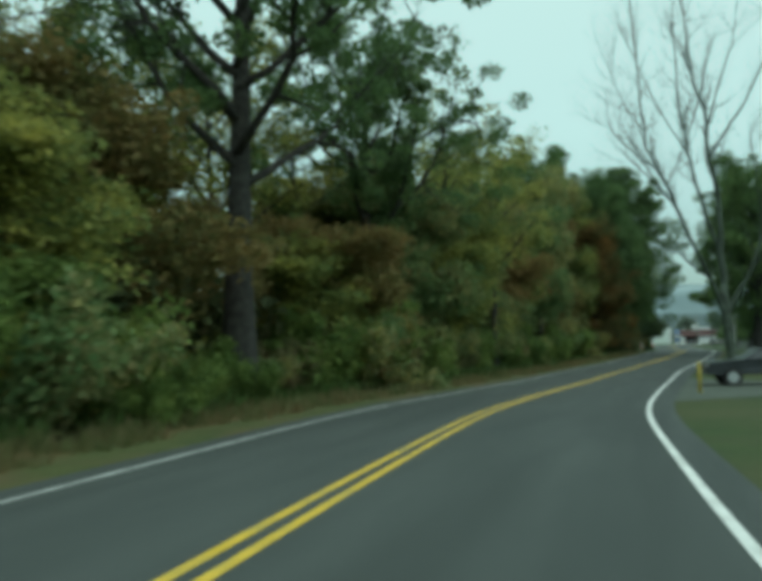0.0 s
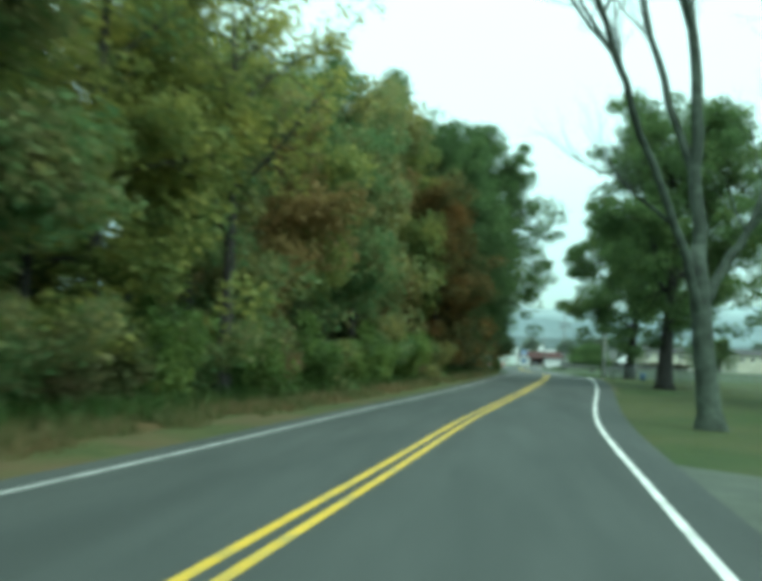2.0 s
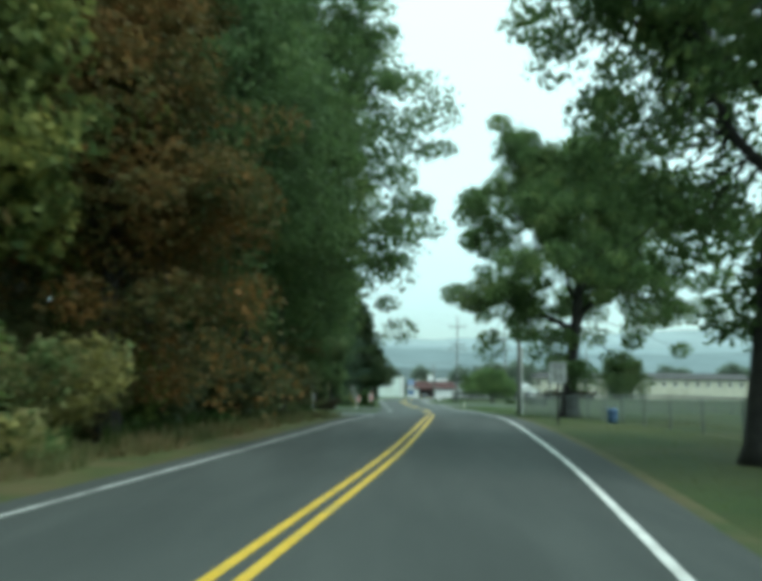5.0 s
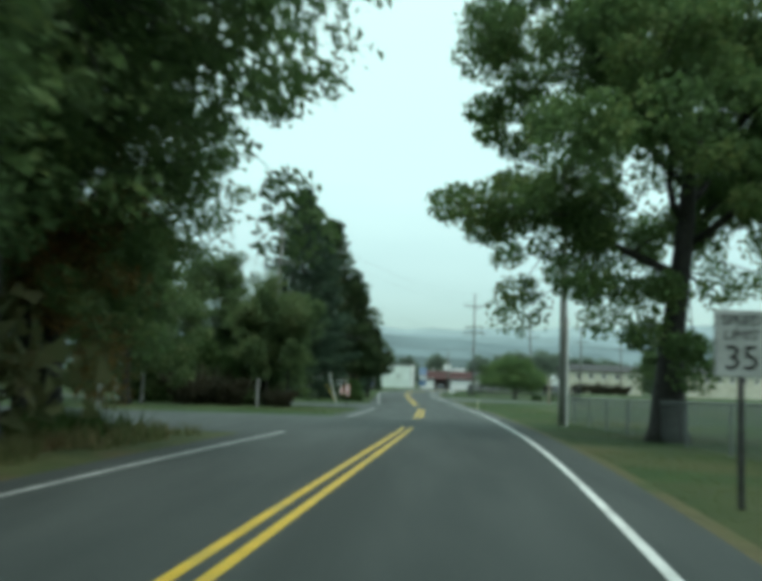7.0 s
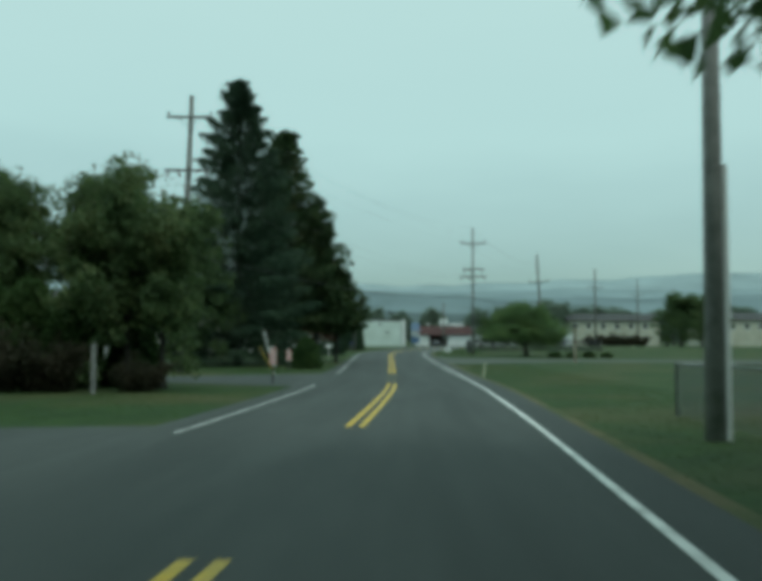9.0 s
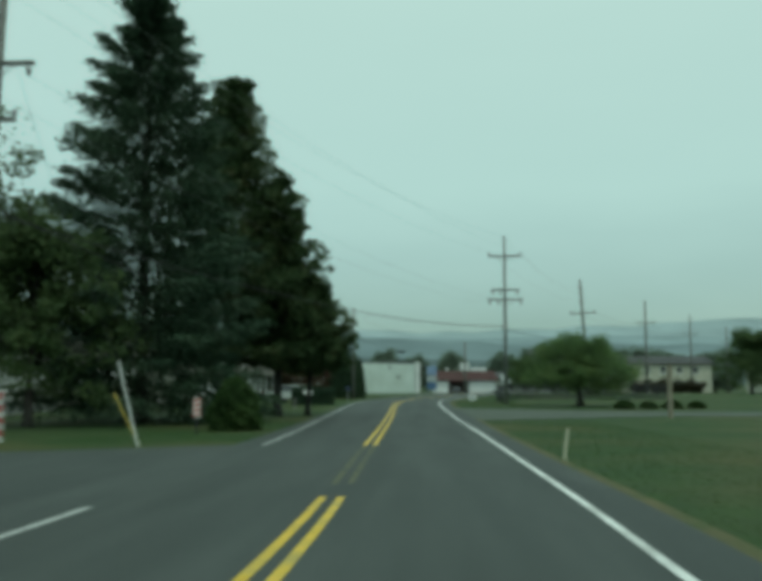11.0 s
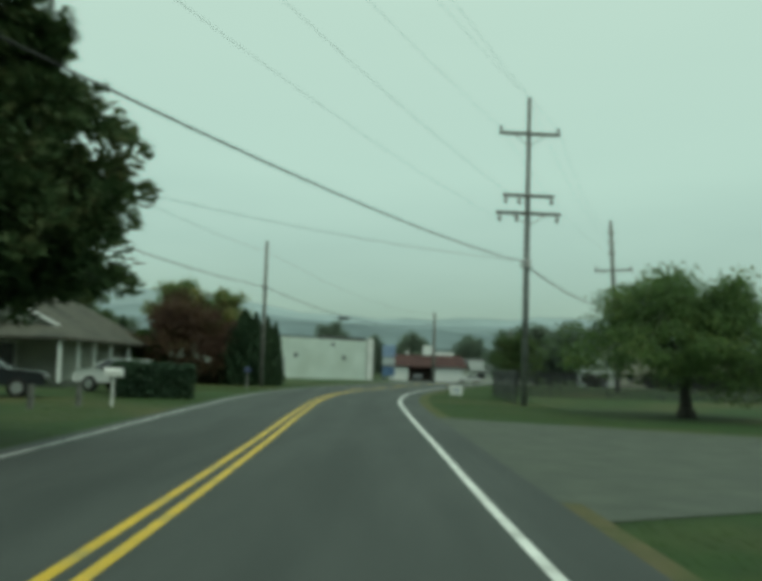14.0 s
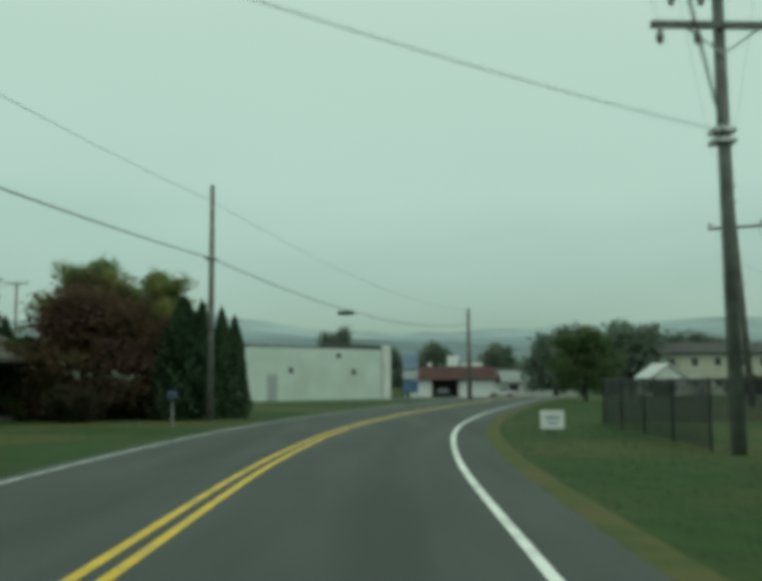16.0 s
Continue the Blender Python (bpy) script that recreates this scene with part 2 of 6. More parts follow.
# Ridge colours carry the distance haze: paler and bluer the farther off.
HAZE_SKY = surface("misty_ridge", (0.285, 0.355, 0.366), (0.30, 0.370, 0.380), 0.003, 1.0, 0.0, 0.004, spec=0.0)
HAZE_PALE = surface("hazed_pale_ridge", (0.225, 0.287, 0.298), (0.238, 0.300, 0.311), 0.003, 1.0, 0.0, 0.005, spec=0.0)
HAZE_FAR = surface("hazed_far_hill", (0.165, 0.215, 0.226), (0.180, 0.230, 0.241), 0.004, 1.0, 0.0, 0.006, spec=0.0)
HAZE_NEAR = surface("hazed_near_hill", (0.100, 0.130, 0.132), (0.118, 0.148, 0.150), 0.012, 1.0, 0.0, 0.02, spec=0.0)

L_OAK = foliage("oak_leaves", [(0.073, 0.119, 0.051), (0.103, 0.164, 0.066), (0.133, 0.215, 0.077), (0.217, 0.263, 0.095)])
L_LAWN = foliage("lawn_tree_leaves", [(0.059, 0.095, 0.043), (0.081, 0.125, 0.053), (0.105, 0.156, 0.062), (0.150, 0.179, 0.074)])
L_MIX = foliage("autumn_mixed_leaves", [(0.093, 0.178, 0.082), (0.141, 0.241, 0.096), (0.197, 0.266, 0.106), (0.268, 0.258, 0.115), (0.377, 0.355, 0.125)])
L_BROWN = foliage("autumn_brown_leaves", [(0.117, 0.145, 0.056), (0.194, 0.172, 0.064), (0.265, 0.195, 0.074), (0.255, 0.183, 0.074)])
L_RUST = foliage("rust_maple_leaves", [(0.055, 0.092, 0.038), (0.082, 0.112, 0.042), (0.145, 0.118, 0.044), (0.255, 0.142, 0.045)])
L_GOLD = foliage("yellow_green_leaves", [(0.116, 0.180, 0.068), (0.182, 0.235, 0.076), (0.292, 0.306, 0.091), (0.481, 0.447, 0.121)])
L_SHRUB = foliage("shrub_leaves", [(0.073, 0.117, 0.040), (0.118, 0.183, 0.051), (0.183, 0.256, 0.068), (0.255, 0.296, 0.083)])
L_SPRUCE = foliage("spruce_needles", [(0.030, 0.056, 0.036), (0.047, 0.083, 0.050), (0.068, 0.106, 0.062)], glow=0.15)
L_PINE = foliage("pine_needles", [(0.033, 0.059, 0.026), (0.048, 0.085, 0.036), (0.081, 0.120, 0.050), (0.123, 0.120, 0.057)], glow=0.1)
L_RED = foliage("purple_red_leaves", [(0.068, 0.045, 0.035), (0.101, 0.059, 0.045), (0.127, 0.080, 0.050), (0.107, 0.122, 0.050)])
L_ARBOR = foliage("arborvitae_leaves", [(0.029, 0.055, 0.029), (0.040, 0.074, 0.038), (0.060, 0.095, 0.047)], glow=0.1)
# Leaves of the distant trees, paled by haze mixed into the colour.
L_FAR_HAZE = foliage("hazed_far_leaves", [(0.155, 0.205, 0.160), (0.175, 0.228, 0.175), (0.200, 0.240, 0.182)], glow=0.5)
L_VERGE = foliage("verge_bush_leaves", [(0.034, 0.068, 0.024), (0.055, 0.100, 0.032), (0.085, 0.135, 0.042)])
# Leaf colours hold the shade of the wood's inside.
L_SHADE = foliage("shaded_undergrowth_leaves", [(0.076, 0.101, 0.050), (0.109, 0.134, 0.059), (0.151, 0.143, 0.067)])
L_WEED = foliage("weed_leaves", [(0.087, 0.116, 0.052), (0.142, 0.162, 0.064), (0.196, 0.168, 0.082), (0.251, 0.162, 0.082)])

# ---- geometry helpers ----


def mesh_of(name, verts, faces, smooth=False):
    me = bpy.data.meshes.new(name)
    me.from_pydata([tuple(map(float, v)) for v in verts], [], [tuple(map(int, f)) for f in faces])
    if smooth:
        me.polygons.foreach_set("use_smooth", [True] * len(me.polygons))
    me.update()
    return me


def part(name, geo, material, parent=None, label="", smooth=False):
    if isinstance(geo, bmesh.types.BMesh):
        me = bpy.data.meshes.new(name)
        geo.to_mesh(me)
        geo.free()
    else:
        me = mesh_of(name, geo[0], geo[1], smooth)
    me.materials.append(material)
    ob = new(name, me)
    if parent:
        ob.parent = parent
    return tagged(ob, label)


def thing(name, x, y, z, label, category, group="", rz=0.0, kind=""):
    ob = new(name)
    ob.matrix_basis = pose(x, y, z, 0, 0, rz)
    ob.empty_display_size = 0.2
    return tagged(ob, label, category, group, kind)


def join(*geos):
    vs, fs = [], []
    for v, f in geos:
        o = len(vs)
        vs += list(v)
        fs += [tuple(i + o for i in q) for q in f]
    return vs, fs


def block(x0, x1, y0, y1, z0, z1, c=0.0):
    """A box with its upright edges and rims chamfered by c."""
    if c <= 0:
        v = [(x0, y0, z0), (x1, y0, z0), (x1, y1, z0), (x0, y1, z0), (x0, y0, z1), (x1, y0, z1), (x1, y1, z1), (x0, y1, z1)]
        return v, [(3, 2, 1, 0), (4, 5, 6, 7), (0, 1, 5, 4), (1, 2, 6, 5), (2, 3, 7, 6), (3, 0, 4, 7)]
    ring = lambda d, z: [(x0 + c + d, y0 + d, z), (x1 - c - d, y0 + d, z), (x1 - d, y0 + c + d, z), (x1 - d, y1 - c - d, z),
                         (x1 - c - d, y1 - d, z), (x0 + c + d, y1 - d, z), (x0 + d, y1 - c - d, z), (x0 + d, y0 + c + d, z)]
    rings = [ring(c * 0.6, z0), ring(0, z0 + c), ring(0, z1 - c), ring(c * 0.6, z1)]
    v = [p for r in rings for p in r]
    f = [tuple(range(7, -1, -1)), tuple(range(24, 32))]
    for k in range(3):
        for i in range(8):
            j = (i + 1) % 8
            f.append((8 * k + i, 8 * k + j, 8 * k + 8 + j, 8 * k + 8 + i))
    return v, f


def tube(points, radii, n=8, cap=True):
    """A tapered tube along points."""
    pts = [Vector(p) for p in points]
    v, f = [], []
    side = None
    for i, p in enumerate(pts):
        d = (pts[min(i + 1, len(pts) - 1)] - pts[max(i - 1, 0)]).normalized()
        if side is None:
            side = d.orthogonal().normalized()
        side = (side - d * side.dot(d)).normalized()
        up = d.cross(side)
        for k in range(n):
            a = 2 * math.pi * k / n
            v.append(p + (side * math.cos(a) + up * math.sin(a)) * radii[i])
    for i in range(len(pts) - 1):
        for k in range(n):
            j = (k + 1) % n
            f.append((i * n + k, i * n + j, (i + 1) * n + j, (i + 1) * n + k))
    if cap:
        f.append(tuple(range(n - 1, -1, -1)))
        f.append(tuple(range((len(pts) - 1) * n, len(pts) * n)))
    return v, f


def leaf_mesh(name, centres, sizes, rng, tilt=1.0, stretch=1.5, axis=None, k=3):
    """Many small leaves of uneven shape, turned at random or along axis."""
    c = np.asarray(centres, float)
    n = len(c)
    s = np.asarray(sizes, float).reshape(-1, 1)
    if axis is None:
        a = rng.normal(size=(n, 3))
        a[:, 2] *= tilt
    else:
        a = np.asarray(axis, float) + rng.normal(size=(n, 3)) * 0.25
    a /= np.linalg.norm(a, axis=1, keepdims=True) + 1e-9
    b = np.cross(a, rng.normal(size=(n, 3)))
    b /= np.linalg.norm(b, axis=1, keepdims=True) + 1e-9
    nor = np.cross(a, b)
    fold = rng.uniform(-0.35, 0.35, (n, 1))
    w = rng.uniform(0.7, 1.1, (n, 1))
    p0 = c - a * s * stretch * 0.5
    p2 = c + a * s * stretch * 0.5
    lift = nor * s * fold
    p1 = c + a * s * rng.uniform(-0.4, 0.4, (n, 1)) + b * s * w * (0.95 if k == 3 else 0.55) + lift
    p3 = c + a * s * rng.uniform(-0.4, 0.4, (n, 1)) - b * s * w * 0.42 + lift
    verts = np.stack([p0, p1, p2, p3][:k], 1).reshape(-1, 3)
    me = bpy.data.meshes.new(name)
    me.vertices.add(k * n)
    me.vertices.foreach_set("co", verts.ravel())
    me.loops.add(k * n)
    me.loops.foreach_set("vertex_index", np.arange(k * n))
    me.polygons.add(n)
    me.polygons.foreach_set("loop_start", np.arange(0, k * n, k))
    me.update(calc_edges=True)
    return me


def leaf_part(name, me, material, parent, label=""):
    me.materials.append(material)
    ob = new(name, me)
    ob.parent = parent
    return tagged(ob, label)


# ---- the road's line, its rise and fall ----
CENTRE_Y = [-200, -170, -150, -140, -130, -120, -110, -100, -90, -80, -70, -60, -50, -40, -30, -20, -10, 0, 10, 20, 30, 40, 50, 60, 70, 80, 90, 100, 110, 120, 130, 150, 170, 200, 240, 300]
CENTRE_X = [-0.58, -3.68, -5.78, -6.68, -7.48, -8.18, -8.58, -8.21, -7.54, -6.78, -5.72, -4.53, -3.36, -2.44, -1.64, -0.98, -0.48, -0.09, 0.16, 0.06, -0.04, -0.14, -0.29, -0.47, -0.48, 0.2, 1.8, 3.94, 6.32, 8.8, 11.6, 18.0, 26.0, 41.0, 63.0, 98.0]
RISE_Y = [-300, -140, -130, -110, -90, -70, -50, -32, -10, 10, 30, 45, 60, 90, 130, 165, 205, 300]
RISE_Z = [3.0, 1.62, 1.42, 1.12, 0.82, 0.73, 0.84, 0.86, 0.54, 0.24, 0.05, 0.0, 0.03, 0.1, 0.06, -0.35, -1.0, -1.6]
WIDTH_Y = [-200, -92, -76, -60, -45, -35, -25, -5, 10, 20, 30, 42, 50, 62, 80, 120, 300]
LEFT_W = [3.0, 2.99, 2.98, 2.98, 2.98, 2.9, 2.8, 2.77, 2.81, 2.72, 2.81, 3.06, 3.12, 3.16, 3.25, 3.18, 3.16]
RIGHT_W = [3.44, 3.36, 3.2, 3.24, 3.22, 3.24, 3.29, 3.29, 3.24, 3.33, 3.34, 3.21, 3.22, 3.24, 3.24, 3.3, 3.25]


def smooth_interp(y, ys, zs):
    """Hermite curve through a table."""
    y = np.atleast_1d(np.asarray(y, float))
    ys, zs = np.array(ys, float), np.array(zs, float)
    m = np.gradient(zs, ys)
    i = np.clip(np.searchsorted(ys, y) - 1, 0, len(ys) - 2)
    h = ys[i + 1] - ys[i]
    t = np.clip((y - ys[i]) / h, 0, 1)
    r = (2 * t**3 - 3 * t**2 + 1) * zs[i] + (t**3 - 2 * t**2 + t) * h * m[i] + (-2 * t**3 + 3 * t**2) * zs[i + 1] + (t**3 - t**2) * h * m[i + 1]
    return r


def cx(y):
    return smooth_interp(y, CENTRE_Y, CENTRE_X)


def rise(y):
    return smooth_interp(y, RISE_Y, RISE_Z)


def gz(x, y):
    """Height of the ground."""
    return float(rise(y)[0]) - 0.035


LEFT, RIGHT = 3.05, 3.27


def left_w(ys):
    return smooth_interp(ys, WIDTH_Y, LEFT_W)


def right_w(ys):
    return smooth_interp(ys, WIDTH_Y, RIGHT_W)


def ribbon(y0, y1, off0, off1, lift, thick=0.0, step=1.5, side=0):
    """A strip along the road between two offsets from its centre line, or (side) from its left or right edge line."""
    n = max(2, int(abs(y1 - y0) / step) + 1)
    ys = np.linspace(y0, y1, n)
    slope = np.gradient(cx(ys), ys)
    k = np.sqrt(1 + slope**2)
    nx, ny = 1 / k, -slope / k
    c, z = cx(ys), rise(ys) + lift
    shift = -left_w(ys) if side < 0 else right_w(ys) if side > 0 else 0.0 * ys
    off0, off1 = off0 + shift, off1 + shift
    a = np.stack([c + nx * off0, ys + ny * off0, z], 1)
    b = np.stack([c + nx * off1, ys + ny * off1, z], 1)
    rows = [a, b]
    if thick:
        rows = [a - (0, 0, thick), a, b, b - (0, 0, thick)]
    m = len(rows)
    v = np.stack(rows, 1).reshape(-1, 3)
    f = [(i * m + j, i * m + j + 1, (i + 1) * m + j + 1, (i + 1) * m + j) for i in range(n - 1) for j in range(m - 1)]
    return v, [q[::-1] for q in f] if off1[0] > off0[0] else f


# ---- ground, road, markings ----
gx = np.unique(np.concatenate([np.linspace(-60, 70, 90), np.linspace(-300, -60, 12), np.linspace(70, 400, 16), [-3500, -1500, -700, 700, 1500, 3500]]))
gy = np.unique(np.concatenate([np.linspace(-170, 300, 236), [-3500, -1200, -500, -300, 360, 450, 600, 900, 1500, 2500, 3500]]))
GX, GY = np.meshgrid(gx, gy)
GZ = rise(np.clip(GY, -300, 300).ravel()).reshape(GY.shape) - 0.035
dist = np.abs(GX - cx(np.clip(GY, -200, 300).ravel()).reshape(GY.shape))
bumps = np.array([noise.noise((float(a) * 0.12, float(b) * 0.12, 0.0)) for a, b in zip(GX.ravel(), GY.ravel())]).reshape(GX.shape)
GZ -= np.clip((dist - 70) / 20, 0, 1) * np.abs(bumps) * 0.4 * (np.abs(GX) < 300)
nyy, nxx = GX.shape
ground_faces = [(i * nxx + j, i * nxx + j + 1, (i + 1) * nxx + j + 1, (i + 1) * nxx + j) for i in range(nyy - 1) for j in range(nxx - 1)]
ground = part("ground", (np.stack([GX, GY, GZ], -1).reshape(-1, 3), ground_faces), GRASS, None, "mown green lawn and field with dry patches", True)
tagged(ground, category="grass", kind="structure")

road = part("road", ribbon(-190, 290, -LEFT - 0.45, RIGHT + 0.75, 0.0, 0.12), ASPHALT, None, "grey worn asphalt two-lane road")
tagged(road, category="road", kind="structure")
verge = part("verge", ribbon(-180, -24, -LEFT - 5.2, -LEFT - 0.4, -0.012, 0.1), VERGE, None, "brown strip of fallen leaves and weeds beside the road")
tagged(verge, category="verge", kind="structure")
EDGE_GRASS = surface("worn_edge_grass", (0.055, 0.075, 0.024), (0.088, 0.095, 0.032), 1.6, 0.95, 0.5, 40, stain=(0.11, 0.085, 0.04), stain_scale=0.5)
edge = part("verge", ribbon(-180, -23, -LEFT - 1.75, -LEFT - 0.38, -0.006, 0.1), EDGE_GRASS, None, "thin yellow-green grass between the road and the leaf litter")
tagged(edge, category="verge", kind="structure")
verge_r = part("verge", ribbon(-60, 43, RIGHT + 0.7, RIGHT + 1.0, -0.014, 0.1), SAND, None, "thin sandy edge between asphalt and lawn")
tagged(verge_r, category="verge", kind="structure")


verge_b = part("verge", ribbon(59, 125, RIGHT + 0.7, RIGHT + 1.15, -0.014, 0.1), EDGE_GRASS, None, "thin brownish grass along the inside of the bend")
tagged(verge_b, category="verge", kind="structure")


def marking(name, y0, y1, off, width, material, label, side=0):
    return tagged(part(name, ribbon(y0, y1, off - width / 2, off + width / 2, 0.004, side=side), material, None, label), category="road marking", kind="structure")


for a, b in ((-185, -16.0), (-6.0, 12.8), (24.0, 250)):
    for off in (-0.085, 0.16):
        marking("yellow_line", a, b, off, 0.11, YELLOW, "worn yellow painted centre line")
FADED = surface("faded_line_paint", (0.090, 0.094, 0.060), (0.128, 0.124, 0.072), 3.0, 0.8, 0.3, 90, stain=(0.049, 0.060, 0.060), stain_scale=1.2)
for off in (-0.085, 0.16):
    marking("yellow_line", 14.5, 23.9, off, 0.1, FADED, "almost worn away yellow centre line across the junction")
for a, b in ((-185, -21.5), (-7.4, 11.6), (24.1, 200)):
    marking("white_edge_line", a, b, 0.0, 0.11, WORN_LINE, "thin worn white painted edge line", -1)
marking("white_edge_line", -185, 240, 0.0, 0.105, WHITE_LINE, "white painted edge line", 1)


def paved(name, outline, material, label, lift=0.012):
    """A paved area from a few corners, fanned from its middle and draped on the ground."""
    mx_, my_ = np.mean(outline, 0)
    pts = []
    for i, (x, y) in enumerate(outline):
        x2, y2 = outline[(i + 1) % len(outline)]
        for k in range(12):
            pts.append((x + (x2 - x) * k / 12, y + (y2 - y) * k / 12))
    v, f = [(mx_, my_, float(rise(my_)[0]) - 0.035 + lift)], []
    rings = 8
    for r in range(1, rings + 1):
        for x, y in pts:
            px_, py_ = mx_ + (x - mx_) * r / rings, my_ + (y - my_) * r / rings
            v.append((px_, py_, float(rise(py_)[0]) - 0.035 + lift))
    n = len(pts)
    for i in range(n):
        f.append((0, 1 + i, 1 + (i + 1) % n))
        for r in range(rings - 1):
            a, b = 1 + r * n + i, 1 + r * n + (i + 1) % n
            f.append((a, a + n, b + n, b))
    return tagged(part(name, (v, f), material, None, label), category="driveway", kind="structure")


side_road_a = paved("side_road", [(-3.2, -23), (-7, -17.5), (-60, -20), (-60, -12), (-12, -7.2), (-3.0, -5.5)], ASPHALT, "grey asphalt side road joining through the lawn", 0.014)
side_road_b = paved("side_road", [(-2.7, 10.5), (-5.5, 13.6), (-9, 14.6), (-45, 15), (-45, 19.5), (-8, 19.7), (-5, 21.5), (-2.4, 25)], ASPHALT, "grey asphalt side road with a wide mouth", 0.014)
drive_r = paved("driveway", [(3.3, 41.5), (5.0, 45.0), (9, 46.8), (60, 47.5), (60, 52.5), (16, 53.5), (5.2, 56.0), (3.1, 59.5)], DRIVE, "pale worn asphalt driveway crossing the lawn", 0.014)
drive_s = paved("driveway", [(-4.9, -106), (-3.4, -102.5), (20, -102), (20, -91.5), (-2.6, -91), (-4.1, -87)], DRIVE, "worn grey driveway beside the road", 0.014)
lot = paved("parking_lot", [(0.5, 122), (6, 124), (24, 150), (42, 200), (30, 215), (2, 200), (2.2, 140)], ASPHALT, "grey asphalt forecourt before low buildings", 0.014)

# ---- far hills, stacked ridges with the haze in their colours ----


def hill(name, y, height, width, material, seed, label, base=-4.0):
    v, f = [], []
    n = 90
    for i in range(n + 1):
        x = -width + 2 * width * i / n
        h = height * (0.72 + 0.28 * noise.noise((x * 0.0011 + seed, seed, 0))) + height * 0.05 * noise.noise((x * 0.012, seed, 1))
        v += [(x, y - 350, base), (x, y, base + h * 0.75), (x, y + 250, base + h), (x, y + 700, base)]
    for i in range(n):
        for j in range(3):
            f.append((4 * i + j, 4 * i + 4 + j, 4 * i + 5 + j, 4 * i + 1 + j))
    return tagged(part(name, (v, f), material, None, label, True), category="hill", kind="structure")


hill("backdrop", 3000, 295, 4300, HAZE_SKY, 1.3, "palest ridge, its colour hazed almost to the sky's")
hill("backdrop", 2600, 225, 3800, HAZE_PALE, 5.2, "pale ridge with haze in its colour")
hill("backdrop", 2200, 160, 3300, HAZE_FAR, 3.7, "wooded ridge in a hazed blue-grey colour")
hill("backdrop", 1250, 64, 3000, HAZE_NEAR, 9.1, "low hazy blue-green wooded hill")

# ---- trees ----


def limb(rng, p, d, length, r0, r1, bend=0.25, lift=0.15, n=5):
    pts, p, d = [Vector(p)], Vector(p), Vector(d).normalized()
    for i in range(n):
        d = (d + Vector(rng.normal(0, bend, 3)) * 0.6 + Vector((0, 0, lift))).normalized()
        p = p + d * length / n
        pts.append(p.copy())
    return pts, list(np.linspace(r0, r1, n + 1))


